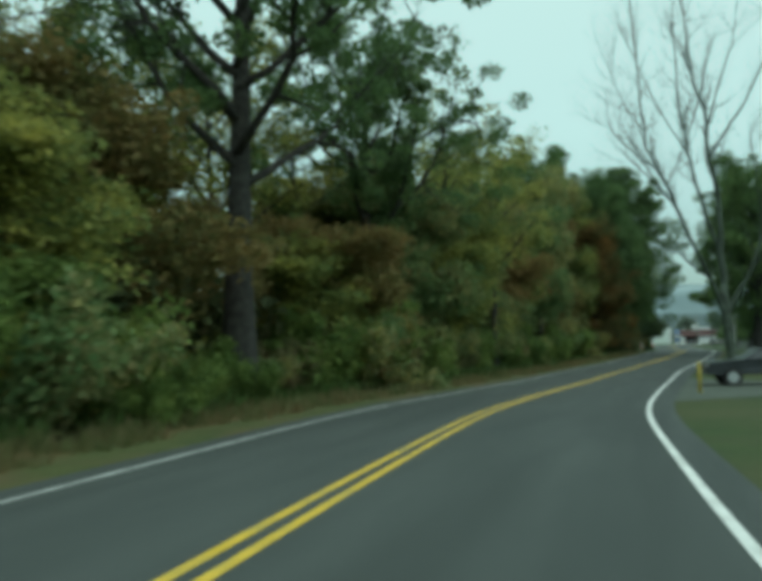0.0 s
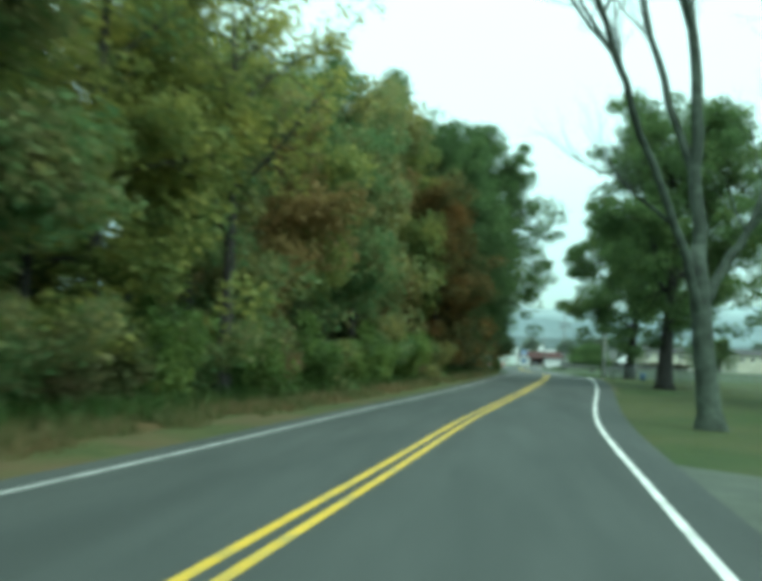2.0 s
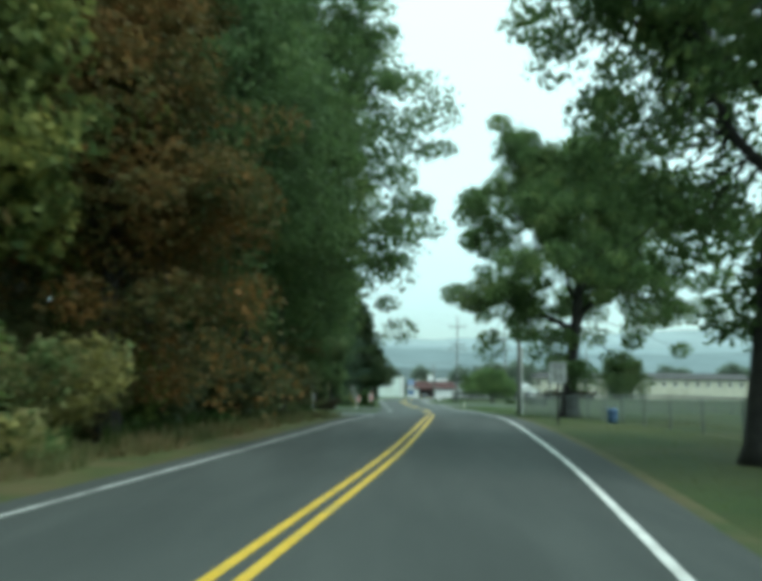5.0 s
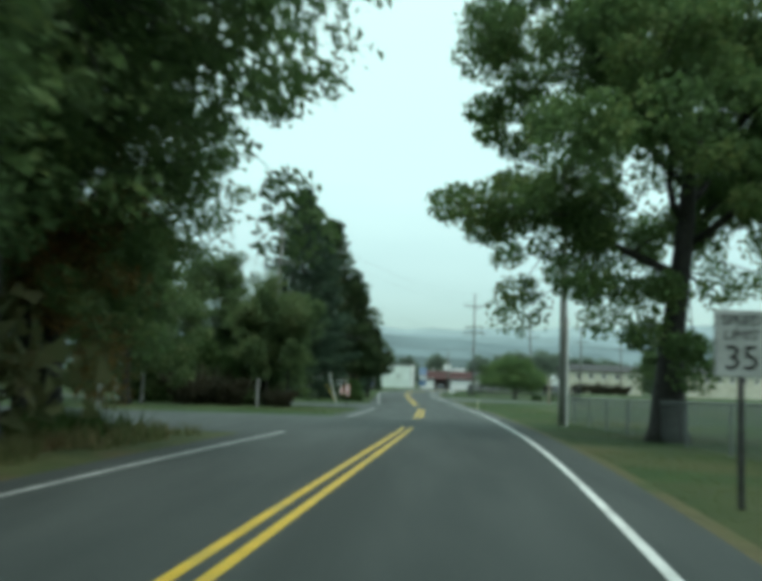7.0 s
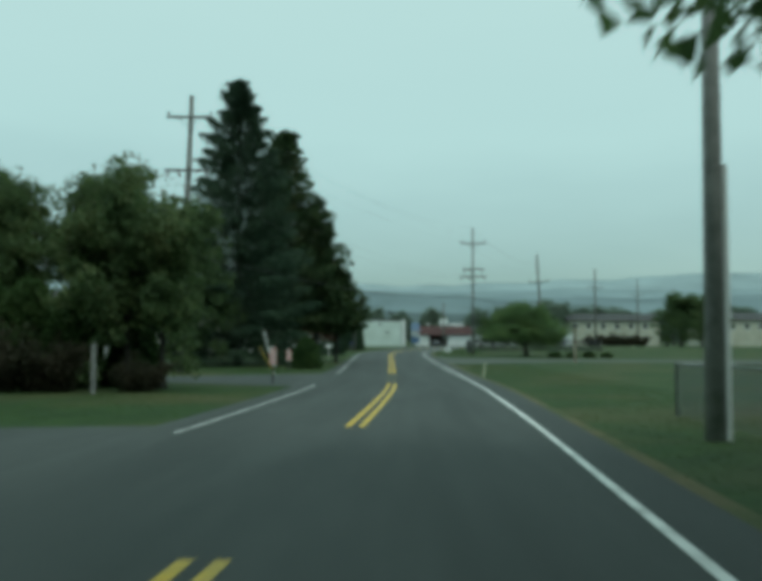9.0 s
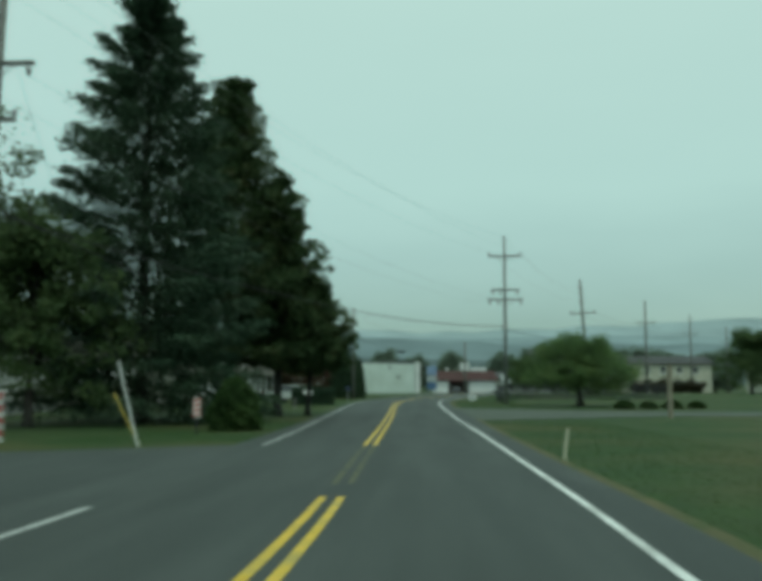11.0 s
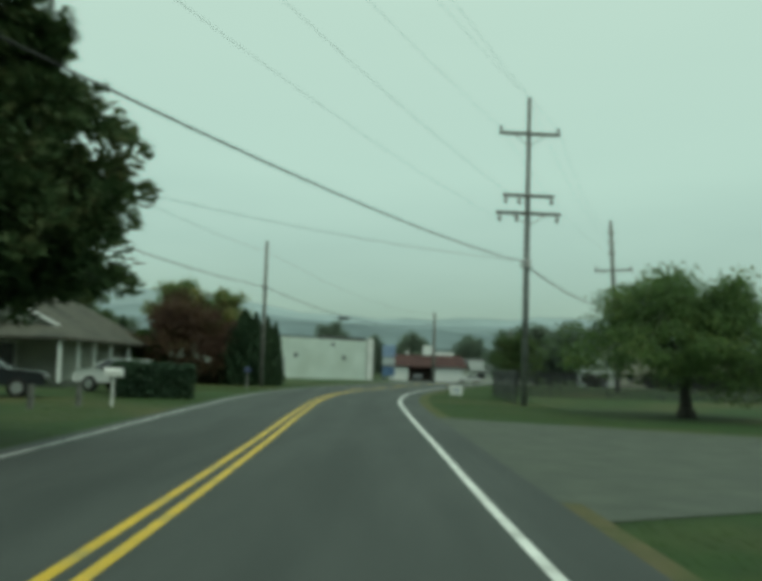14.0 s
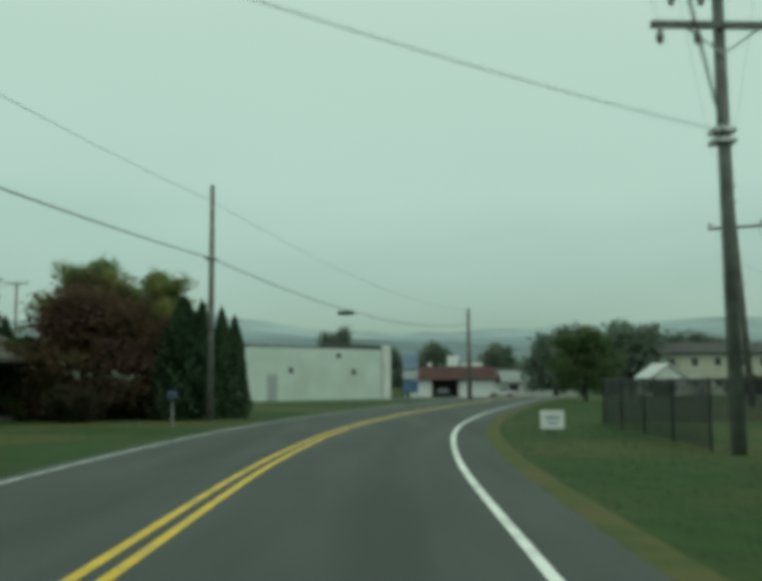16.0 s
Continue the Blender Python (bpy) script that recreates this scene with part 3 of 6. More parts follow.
def broadleaf(name, seed, height, spread, trunk_r, clear, leaves, leaf, material, label, bark=BARK, clump=0.75, droop=0.0, gaps=0.35, flat=1.0, forks=9, group="", crown_label="", low=0.0, fill=0, sway=(0.0, 0.0), trim=0.0, corners=3):
    """A leafy tree at the origin: flared trunk with limbs, and a crown of leaf clumps round the twig ends."""
    rng = np.random.default_rng(seed)
    root = thing(name, 0, 0, 0, label, "tree", group)
    woods = []

    def clear_of(p):
        return p[2] > clear + max(0.0, -p[0] - 2.2) * trim

    top = height * 0.82
    pts, rad = [], []
    for i in range(9):
        t = i / 8
        pts.append((0.10 * trunk_r * 8 * math.sin(3 * t + seed) * t, 0.10 * trunk_r * 8 * math.cos(2.3 * t + seed) * t, top * t - 0.15))
        rad.append(trunk_r * ((1.75 if i == 0 else 1.15 if i == 1 else 1.0) * (1 - 0.8 * t) + 0.02))
    pts.insert(1, (0, 0, 0.35))
    rad.insert(1, trunk_r * 1.3)
    woods.append(tube(pts, rad, 10))
    ends, nodes = [], [Vector((0, 0, height * f)) for f in (0.35, 0.5, 0.65, 0.78)]
    fork_z = max(clear, 0.27 * height) if fill else clear
    for k in range(forks):
        t = fork_z / height + (0.80 - fork_z / height) * (k + rng.uniform(0, 0.9)) / forks
        z = height * t
        i = min(int(z / top * 8), 7)
        a = k * 2.4 + rng.uniform(-0.4, 0.4)
        reach = spread * (0.55 + 0.55 * math.sin(math.pi * min(1, max(0.12, (z - clear * 0.6) / (height - clear * 0.6))) ** 0.8)) * rng.uniform(0.75, 1.1)
        if fill:
            reach = spread * (0.36 + 0.40 * math.sqrt(max(0.0, 1 - ((z + reach * 0.3 - (clear + height) / 2) / (0.5 * (height - clear))) ** 2))) * rng.uniform(0.8, 1.05)
        d = Vector((math.cos(a), math.sin(a), 0.45 + 0.5 * t - droop))
        lp, lr = limb(rng, (0, 0, z), d, reach, trunk_r * 0.42 * (1 - 0.55 * t), trunk_r * 0.08, 0.25, 0.08 - droop * 0.3, 6)
        woods.append(tube(lp, lr, 6))
        for q in (2, 3, 4, 5, 6):
            for _ in range(2):
                d2 = (lp[q] - lp[q - 1]).normalized() + Vector(rng.normal(0, 0.75, 3))
                tp, tr = limb(rng, lp[q], d2, reach * rng.uniform(0.22, 0.42), trunk_r * 0.13, 0.012, 0.3, 0.05 - droop * 0.2, 3)
                if trim and not clear_of(tp[-1]):
                    continue
                woods.append(tube(tp, tr, 4, False))
                ends += [(tp[-1], 1.0), (tp[1], 0.7)]
        ends += [(lp[-1], 1.05), (lp[-2], 1.05), (lp[-3], 1.05)]
        nodes += lp[1:]
    ends += [(Vector((rng.normal(0, spread * 0.22), rng.normal(0, spread * 0.22), height * rng.uniform(0.78, 0.97))), 0.9) for _ in range(int(forks * 2.0))]
    for _ in range(int(low * 40)):
        a, r = rng.uniform(0, 6.28), spread * rng.uniform(0.5, 0.95)
        ends.append((Vector((math.cos(a) * r, math.sin(a) * r, rng.uniform(0.1, 0.55) * height)), 0.9))
    zc, rz_ = (clear + height) / 2, (height - clear) / 2
    for _ in range(fill):
        q = Vector(rng.normal(size=3)).normalized()
        if noise.noise(q * 3.4 + Vector((seed, 0, 0))) < gaps * 0.5 - 0.6:
            continue
        lump = 0.92 + 0.30 * noise.noise(q * 2.2 + Vector((0, seed, 0)))
        r = rng.uniform(0.35, 1.0) ** 0.5 * lump
        wide = 1.14 if q.z < 0 else 1.0
        if trim and not clear_of((q.x * spread * r * wide, 0.0, zc + q.z * rz_ * r)):
            continue
        ends.append((Vector((q.x * spread * r * wide, q.y * spread * r * wide, zc + q.z * rz_ * r)), 1.02))
        e = ends[-1][0]
        stem = min(nodes, key=lambda m: (m - e).length_squared)
        woods.append(tube([stem, stem.lerp(e, 0.5) + Vector(rng.normal(0, 0.12, 3)), e], [trunk_r * 0.06, trunk_r * 0.04, 0.01], 4, False))
    bent = [([Vector((p[0] + sway[0] * min(1, max(0, p[2] / height - 0.15) * 3), p[1] + sway[1] * min(1, max(0, p[2] / height - 0.15) * 3), p[2])) for p in v], f) for v, f in woods]
    part("trunk", join(*bent), bark, root, "", True)
    keep = [e for e in ends if (e[1] > 1.0 or rng.random() > gaps * 0.5) and (not trim or clear_of(e[0]))]
    per = max(6, int(leaves * 1.8) // max(1, len(keep)))
    cen = []
    for p, k in keep:
        m = int(per * rng.uniform(0.5, 1.5) * k)
        r = clump * rng.uniform(0.7, 1.35)
        q = rng.normal(size=(m, 3))
        q *= (r * rng.uniform(0.25, 1.0, (m, 1)) ** 0.6) / (np.linalg.norm(q, axis=1, keepdims=True) + 1e-6)
        q[:, 2] *= 0.7 * flat
        q[:, 2] -= droop * np.abs(rng.normal(0, 1, m)) * r * 1.6
        cen.append(q + np.array(p))
    cen = np.concatenate(cen)
    cen = cen[cen[:, 2] > 0.1]
    cen[:, :2] += np.array(sway) * np.clip((cen[:, 2:] / height - 0.15) * 3, 0, 1)
    leaf_part("crown", leaf_mesh("crown", cen, leaf * 0.75 * rng.uniform(0.6, 1.35, len(cen)), rng, k=corners), material, root, crown_label)
    return root


def bare_tree(name, seed, label):
    """A dead tree: a leaning trunk forking into long bare limbs with fine twigs and no leaves."""
    rng = np.random.default_rng(seed)
    root = thing(name, 0, 0, 0, label, "tree")
    woods, twigs = [], []

    def smooth_path(pts, r0, r1, sides):
        p = np.array(pts, float)
        k = np.arange(len(p))
        u = np.linspace(0, len(p) - 1, (len(p) - 1) * 4 + 1)
        q = np.stack([smooth_interp(u, k, p[:, a]) for a in range(3)], 1)
        q[2:] += rng.normal(0, 0.03, (len(q) - 2, 3))
        rad = r0 + (r1 - r0) * np.linspace(0, 1, len(q)) ** 0.8
        woods.append(tube(q, rad, sides))
        return [Vector(v) for v in q], rad

    def grow(p, d, length, r, depth):
        lp, lr = limb(rng, p, d, length, r, r * 0.4, 0.18, 0.10, 5)
        twigs.append(tube(lp, lr, 5 if depth < 1 else 3, False))
        if depth >= 2:
            return
        for q in (1, 2, 3, 4, 5, 5):
            if rng.random() < 0.9:
                d2 = (lp[q] - lp[q - 1]).normalized() + Vector(rng.normal(0, 0.45, 3))
                grow(lp[q], d2, length * rng.uniform(0.35, 0.62), lr[q] * 0.6, depth + 1)

    woods.append(tube([(0, 0, -0.25), (0, 0, 0.05), (-0.04, 0, 0.45), (-0.2, 0, 2.0), (-0.33, 0, 3.6), (-0.38, 0, 4.6)], [0.52, 0.42, 0.30, 0.26, 0.25, 0.17], 12))
    limbs = (
        ([(-0.22, 0, 2.5), (-1.05, -0.7, 5.0), (-2.3, -1.6, 7.7), (-3.05, -2.2, 9.7), (-4.0, -2.5, 11.8), (-4.3, -2.7, 15.2), (-4.6, -2.9, 20.0)], 0.16, 0.028),
        ([(-0.33, 0, 3.5), (-0.40, 0.1, 6.6), (-0.45, 0.2, 9.6), (-0.9, 0.3, 11.8), (-0.83, 0.5, 13.7), (-1.5, 0.6, 16.2), (-1.8, 0.8, 20.5)], 0.25, 0.035),
        ([(-0.42, 0.1, 6.2), (-1.17, 0.5, 9.0), (-1.7, 0.8, 11.3), (-2.15, 1.0, 14.4), (-2.4, 1.1, 20.0)], 0.15, 0.035),
        ([(-0.25, 0, 3.0), (0.5, 0.2, 4.4), (1.15, 0.3, 5.7), (2.2, 0.5, 8.4), (3.1, 0.8, 14.5)], 0.19, 0.03),
    )
    # forks: which limb, how far along it, where to, how long
    forks = ((0, 0.45, (-0.8, -0.2, 0.8), 4.2), (0, 0.2, (-0.8, -0.2, 0.4), 2.0), (0, 0.62, (-0.75, -0.2, 0.5), 3.4), (0, 0.74, (-0.75, 0.1, 0.75), 4.2), (0, 0.5, (0.35, 0.3, 0.95), 3.4), (0, 0.45, (-0.8, -0.4, 0.8), 3.6),
             (2, 0.6, (-0.55, -0.3, 1.0), 8.0), (2, 0.66, (0.35, 0.2, 1.0), 6.0), (1, 0.64, (0.3, 0.3, 1.0), 7.0), (1, 0.46, (0.55, -0.3, 1.0), 8.0),
             (1, 0.85, (-0.4, 0.4, 1.0), 4.0), (3, 0.7, (-0.2, -0.4, 1.0), 5.0), (3, 0.8, (0.6, 0.2, 0.8), 4.0))
    paths = [smooth_path(pts, r0 * 0.85, r1, 9) for pts, r0, r1 in limbs]
    for which, far, way, length in forks:
        path, rad = paths[which]
        q = int(far * (len(path) - 1))
        lp, lr = limb(rng, path[q], way, length, rad[q] * 0.62, 0.02, 0.12, 0.07, 7)
        woods.append(tube(lp, lr, 7))
        paths.append((lp * 1, lr))
    for path, rad in paths:
        n = len(path)
        for q in range(n // 3, n):
            for _ in range(2 if q > n // 2 else 1):
                d = (path[q] - path[q - 1]).normalized() + Vector(rng.normal(0, 0.5, 3))
                grow(path[q], d, rng.uniform(0.9, 2.6), max(0.016, rad[q] * 0.36), 0)
    part("trunk", join(*woods), BARK_PALE, root, "", True)
    part("twig_mass", join(*twigs), BARK_PALE, root)
    return root


def conifer(name, seed, height, radius, trunk_r, skirt, branches, needles, material, label, dense=1.0, droop=0.35, tip=0.0, leaf=0.16):
    """A needle tree: straight trunk, whorls of sweeping branches, needle sprays along them."""
    rng = np.random.default_rng(seed)
    root = thing(name, 0, 0, 0, label, "tree")
    woods = [tube([(0, 0, -0.2), (0, 0, 0.5), (0, 0, height * 0.5), (0, 0, height)], [trunk_r * 1.5, trunk_r, trunk_r * 0.6, 0.03], 10)]
    cen, axes = [], []
    for k in range(branches):
        t = (k + rng.uniform(0, 1)) / branches
        z = skirt + (height - skirt) * t
        shape = (1 - t) ** (0.8 + tip) * 0.93 + 0.07
        reach = radius * shape * rng.uniform(0.72, 1.12)
        a = k * 2.399 + rng.uniform(-0.3, 0.3)
        d = Vector((math.cos(a), math.sin(a), 0.18 + 0.4 * t - droop * (1 - t)))
        lp, lr = limb(rng, (0, 0, z), d, reach, trunk_r * 0.16, 0.012, 0.08, 0.03, 5)
        woods.append(tube(lp, lr, 4, False))
        m = int(needles / branches * (0.35 + shape) * 2.2)
        u = rng.uniform(0.15, 1.03, m) ** 0.75 * 5
        i = np.clip(u.astype(int), 0, 4)
        P = np.array([tuple(p) for p in lp])
        base = P[i] + (P[i + 1] - P[i]) * (u - i)[:, None]
        w = (0.10 + 0.17 * reach * (1.1 - u / 5.3))[:, None] * dense
        off = rng.normal(size=(m, 3)) * w
        off[:, 2] = -np.abs(off[:, 2]) * (0.55 + droop) + 0.12
        cen.append(base + off)
        ax = np.tile(np.array([d.x, d.y, -0.25]), (m, 1)) + off * 0.6
        axes.append(ax)
    part("trunk", join(*woods), BARK, root, "", True)
    cen, axes = np.concatenate(cen), np.concatenate(axes)
    leaf_part("crown", leaf_mesh("crown", cen, leaf * 0.78 * rng.uniform(0.6, 1.4, len(cen)), rng, stretch=3.0, axis=axes), material, root)
    return root


def soft_pine(name, seed, height, radius, trunk_r, skirt, branches, needles, label, sway=0.0):
    """A broad soft-needled pine: uneven whorls of branches that end in rounded puffs of needle tufts."""
    rng = np.random.default_rng(seed)
    root = thing(name, 0, 0, 0, label, "tree")
    woods = [tube([(0, 0, -0.2), (0, 0, 0.5), (sway * 0.5, 0, height * 0.5), (sway, 0, height * 0.98)], [trunk_r * 1.5, trunk_r, trunk_r * 0.6, 0.03], 10)]
    cen, axes = [], []
    for k in range(branches):
        t = ((k + rng.uniform(0, 1)) / branches) ** 1.1
        z = skirt + (height - skirt) * t
        a = k * 2.399 + rng.uniform(-0.4, 0.4)
        lump = 1 + 0.42 * noise.noise((math.cos(a) * 1.6, math.sin(a) * 1.6 + seed, z * 0.55))
        shape = (1 - t) ** 0.62 * (0.86 + 0.14 * min(1.0, t * 6)) + 0.05
        reach = max(0.35, radius * shape * lump * rng.uniform(0.82, 1.1))
        d = Vector((math.cos(a), math.sin(a), 0.05 + 0.5 * t))
        lp, lr = limb(rng, (sway * z / height, 0, z - 0.12 * reach), d, reach, trunk_r * 0.17, 0.012, 0.1, 0.05, 5)
        woods.append(tube(lp, lr, 4, False))
        m = int(needles / branches * (0.3 + shape) * 1.5)
        puffs = 3 + int(reach * 1.6)
        for i in range(puffs):
            u = min(4.99, 5 * (0.25 + 0.77 * (i + rng.uniform(0, 1)) / puffs))
            q = int(u)
            c = np.array(lp[q].lerp(lp[q + 1], u - q)) + rng.normal(0, 0.16 * reach ** 0.5, 3) * (1, 1, 0.5)
            r = rng.uniform(0.30, 0.62) * min(1.0, 0.45 + reach * 0.22)
            o = rng.normal(size=(m // puffs, 3))
            o *= r * rng.uniform(0.2, 1, (len(o), 1)) ** 0.5 / (np.linalg.norm(o, axis=1, keepdims=True) + 1e-6)
            o[:, 2] *= 0.62
            cen.append(c + o)
            axes.append(o * 1.4 / r + np.array([d.x, d.y, 0.5]) * 0.7)
    part("trunk", join(*woods), BARK_DARK, root, "", True)
    cen, axes = np.concatenate(cen), np.concatenate(axes)
    leaf_part("crown", leaf_mesh("crown", cen, 0.088 * rng.uniform(0.6, 1.4, len(cen)), rng, stretch=2.8, axis=axes), L_PINE, root)
    return root


def column_shrub(name, seed, height, radius, leaves, material, label, power=0.6, category="shrub", leaf=0.11, group=""):
    """A dense upright or rounded evergreen: short stems and a closed, uneven shell of small leaves."""
    rng = np.random.default_rng(seed)
    root = thing(name, 0, 0, 0, label, category, group)
    stems = [limb(rng, (rng.normal(0, 0.1), rng.normal(0, 0.1), -0.1), (rng.normal(0, 0.15), rng.normal(0, 0.15), 1), height * 0.75, 0.05, 0.01, 0.08, 0.1) for _ in range(4)]
    part("stems", join(*[tube(a, b, 5) for a, b in stems]), BARK, root)
    leaves = int(leaves * 1.5)
    t = rng.uniform(0.01, 1, leaves)
    a = rng.uniform(0, 6.283, leaves)
    prof = np.where(t < 0.15, 0.8 + t * 1.3, 1.0) * (1 - t**1.6) ** power
    lump = 1 + 0.16 * np.sin(a * 3 + seed) * np.sin(t * 9 + seed) + 0.10 * np.sin(a * 7 + t * 21)
    r = radius * prof * lump * rng.uniform(0.72, 1.06, leaves)
    cen = np.stack([np.cos(a) * r, np.sin(a) * r, t * height + rng.normal(0, 0.05, leaves)], 1)
    cen = cen[cen[:, 2] > 0.02]
    leaf_part("foliage", leaf_mesh("foliage", cen, leaf * rng.uniform(0.6, 1.4, len(cen)), rng), material, root)
    return root


def shrub(name, seed, height, radius, leaves, material, label, leaf=0.14, group="", category="shrub"):
    """A loose thicket bush: arching stems with leaf clumps."""
    rng = np.random.default_rng(seed)
    root = thing(name, 0, 0, 0, label, category, group)
    stems, cen = [], []
    for k in range(16):
        a = rng.uniform(0, 6.283)
        lp, lr = limb(rng, (math.cos(a) * 0.2 * radius, math.sin(a) * 0.2 * radius, -0.05), (math.cos(a) * 0.7, math.sin(a) * 0.7, 1.0), height * rng.uniform(0.7, 1.1), 0.035, 0.006, 0.22, -0.04, 5)
        stems.append(tube(lp, lr, 4, False))
        for q in range(1, 6):
            m = leaves // 46
            r = radius * 0.32 * rng.uniform(0.7, 1.3)
            o = rng.normal(size=(m, 3))
            o *= r * rng.uniform(0.3, 1, (m, 1)) / (np.linalg.norm(o, axis=1, keepdims=True) + 1e-6)
            cen.append(o + np.array(lp[q]))
    part("stems", join(*stems), BARK, root)
    cen = np.concatenate(cen)
    cen = cen[cen[:, 2] > 0.03]
    leaf_part("foliage", leaf_mesh("foliage", cen, leaf * 0.78 * rng.uniform(0.6, 1.4, len(cen)), rng), material, root)
    return root


def put(ob, x, y, rz=0.0, s=1.0, sink=0.0):
    ob.matrix_basis = pose(x, y, gz(x, y) - sink, 0, 0, rz) @ Matrix.Scale(s, 4)
    return ob


def again(ob, x, y, rz=0.0, s=1.0, label="", sz=None):
    c = copy_thing(ob, Matrix.Identity(4))
    c.matrix_basis = pose(x, y, gz(x, y), 0, 0, rz) @ Matrix.Diagonal((s, s, sz or s, 1))
    return tagged(c, label)


# the woods along the road
WG = "roadside wood trees"
wood = [
    broadleaf("wood_tree", 11, 11.5, 3.6, 0.20, 2.2, 20000, 0.205, L_MIX, "slender wood tree with green and brown autumn leaves", clump=0.95, low=0.5, group=WG),
    broadleaf("wood_tree", 12, 10.0, 3.4, 0.17, 1.6, 18500, 0.20, L_BROWN, "vine-hung wood tree with rusty brown leaves", clump=0.9, droop=0.15, low=0.6, group=WG),
    broadleaf("wood_tree", 13, 12.0, 3.4, 0.22, 3.0, 19500, 0.20, L_GOLD, "wood tree draped in yellow-green vine leaves", clump=0.9, droop=0.2, low=0.5, group=WG),
    broadleaf("wood_tree", 14, 16.5, 4.6, 0.32, 5.5, 17500, 0.21, L_OAK, "tall dark green wood tree with a ragged open crown", clump=0.95, gaps=0.9, group=WG, forks=12),
    broadleaf("wood_tree", 15, 8.0, 3.1, 0.13, 0.9, 17000, 0.18, L_SHRUB, "low bright green wood-edge tree", clump=0.9, low=0.8, group=WG),
    broadleaf("wood_tree", 16, 15.0, 3.8, 0.22, 5.0, 5000, 0.165, L_GOLD, "tall thin wood tree with sparse yellowing leaves", clump=0.7, gaps=1.2, group=WG, forks=13),
]
SG = "wood-edge thicket"
bush = [
    shrub("thicket_bush", 31, 2.6, 1.9, 5800, L_SHRUB, "leafy green roadside thicket bush", 0.16, SG),
    shrub("thicket_bush", 32, 2.1, 1.7, 4600, L_WEED, "weedy thicket bush turning yellow and rust", 0.15, SG),
    shrub("thicket_bush", 33, 3.4, 2.0, 6400, L_MIX, "tall tangled thicket bush with mixed autumn leaves", 0.172, SG),
]
rw = np.random.default_rng(77)
used = set()


def from_set(kinds, i, x, y, s, sz=None):
    ob = kinds[i]
    if (id(ob)) not in used:
        used.add(id(ob))
        ob.matrix_basis = pose(x, y, gz(x, y), 0, 0, rw.uniform(0, 360)) @ Matrix.Diagonal((s, s, sz or s, 1))
        return ob
    return again(ob, x, y, rw.uniform(0, 360), s, sz=sz)


def edge_x(y):
    """The left white line."""
    return float(cx(y)[0]) - LEFT


y = -127.0
k = 0
front = [1, 0, 4, 0, 1, 0, 2, 4, 0, 2, 2, 0, 1, 2, 0, 0, 1, 2, 0, 1, 0, 0, 1]
while y < -27:
    x = edge_x(y)
    if not -113.5 < y < -101.5:
        from_set(wood, front[k % len(front)], x - 6.4 + rw.uniform(-0.7, 0.7), y + rw.uniform(-0.8, 0.8), rw.uniform(0.85, 1.12), rw.uniform(0.8, 1.05) * (0.6 if y < -95 else 0.8 if y < -82 else 1.05 if y < -66 else 1.3))
    if not (-92 < y < -64 and k % 3 == 0):
        from_set(wood, 5 if y < -90 else (3, 5, 0, 3, 2, 5)[k % 6], x - 11.5 + rw.uniform(-1.5, 1.5), y + rw.uniform(-1.5, 1.5), rw.uniform(0.9, 1.1), rw.uniform(0.9, 1.1) * (0.95 if y < -90 else 0.9 if y < -72 else 1.1))
    y += 4.7
    k += 1
y = -128.0
k = 0
while y < -44:
    x = edge_x(y)
    from_set(bush, (0, 2, 1, 0, 2, 0, 1)[k % 7], x - (4.7 if y < -64 else 4.1) + rw.uniform(-0.4, 0.4), y, rw.uniform(0.75, 1.1) * (0.6 if -112 < y < -106 else 1.0))
    y += 2.7
    k += 1

# undergrowth behind the thicket, coloured dark for the shade, closing the view under the crowns
under = shrub("undergrowth_bush", 34, 3.2, 2.4, 1500, L_SHADE, "dark tangled undergrowth inside the wood", 0.36, "wood undergrowth")
put(under, edge_x(-127) - 9.5, -127)
y = -43.0
while y < -29:
    again(under, edge_x(y) - 4.6 + rw.uniform(-0.4, 0.4), y, rw.uniform(0, 360), rw.uniform(0.7, 1.0))
    y += 2.2
y = -124.0
while y < -26:
    again(under, edge_x(y) - 9.3 + rw.uniform(-0.8, 0.8), y, rw.uniform(0, 360), rw.uniform(0.95, 1.35))
    y += 3.3

# large trees at the end of the wood, leaning over the road
oak_end = broadleaf("oak_tree", 41, 20.5, 6.3, 0.38, 2.4, 66000, 0.17, L_OAK, "large dark green oak overhanging the road", clump=0.82, gaps=0.2, forks=17, low=0.3, fill=500, bark=BARK_DARK)
put(oak_end, -7.7, -30.0, 20)
again(oak_end, -10.3, -40.5, 140, 0.88, "large dark oak at the end of the wood")
again(oak_end, -8.4, -34.4, 250, 0.72, "dark oak leaning out of the wood edge")
again(wood[3], -15.0, -29.0, 300, 0.95)
again(oak_end, -8.3, -25.4, 110, 0.6, "small dense oak where the side road meets the wood")
maple_end = broadleaf("maple_tree", 42, 12.0, 4.0, 0.26, 0.8, 40000, 0.145, L_RUST, "maple with rust-brown leaves in the wood edge", clump=0.95, forks=12, low=0.9, fill=60)
put(maple_end, -9.6, -46.0, 0)
again(maple_end, -10.6, -31.5, 90, 0.75, "brown-leaved maple behind the oak")
again(maple_end, -8.8, -25.6, 200, 0.62, "low rust-brown maple at the end of the wood")
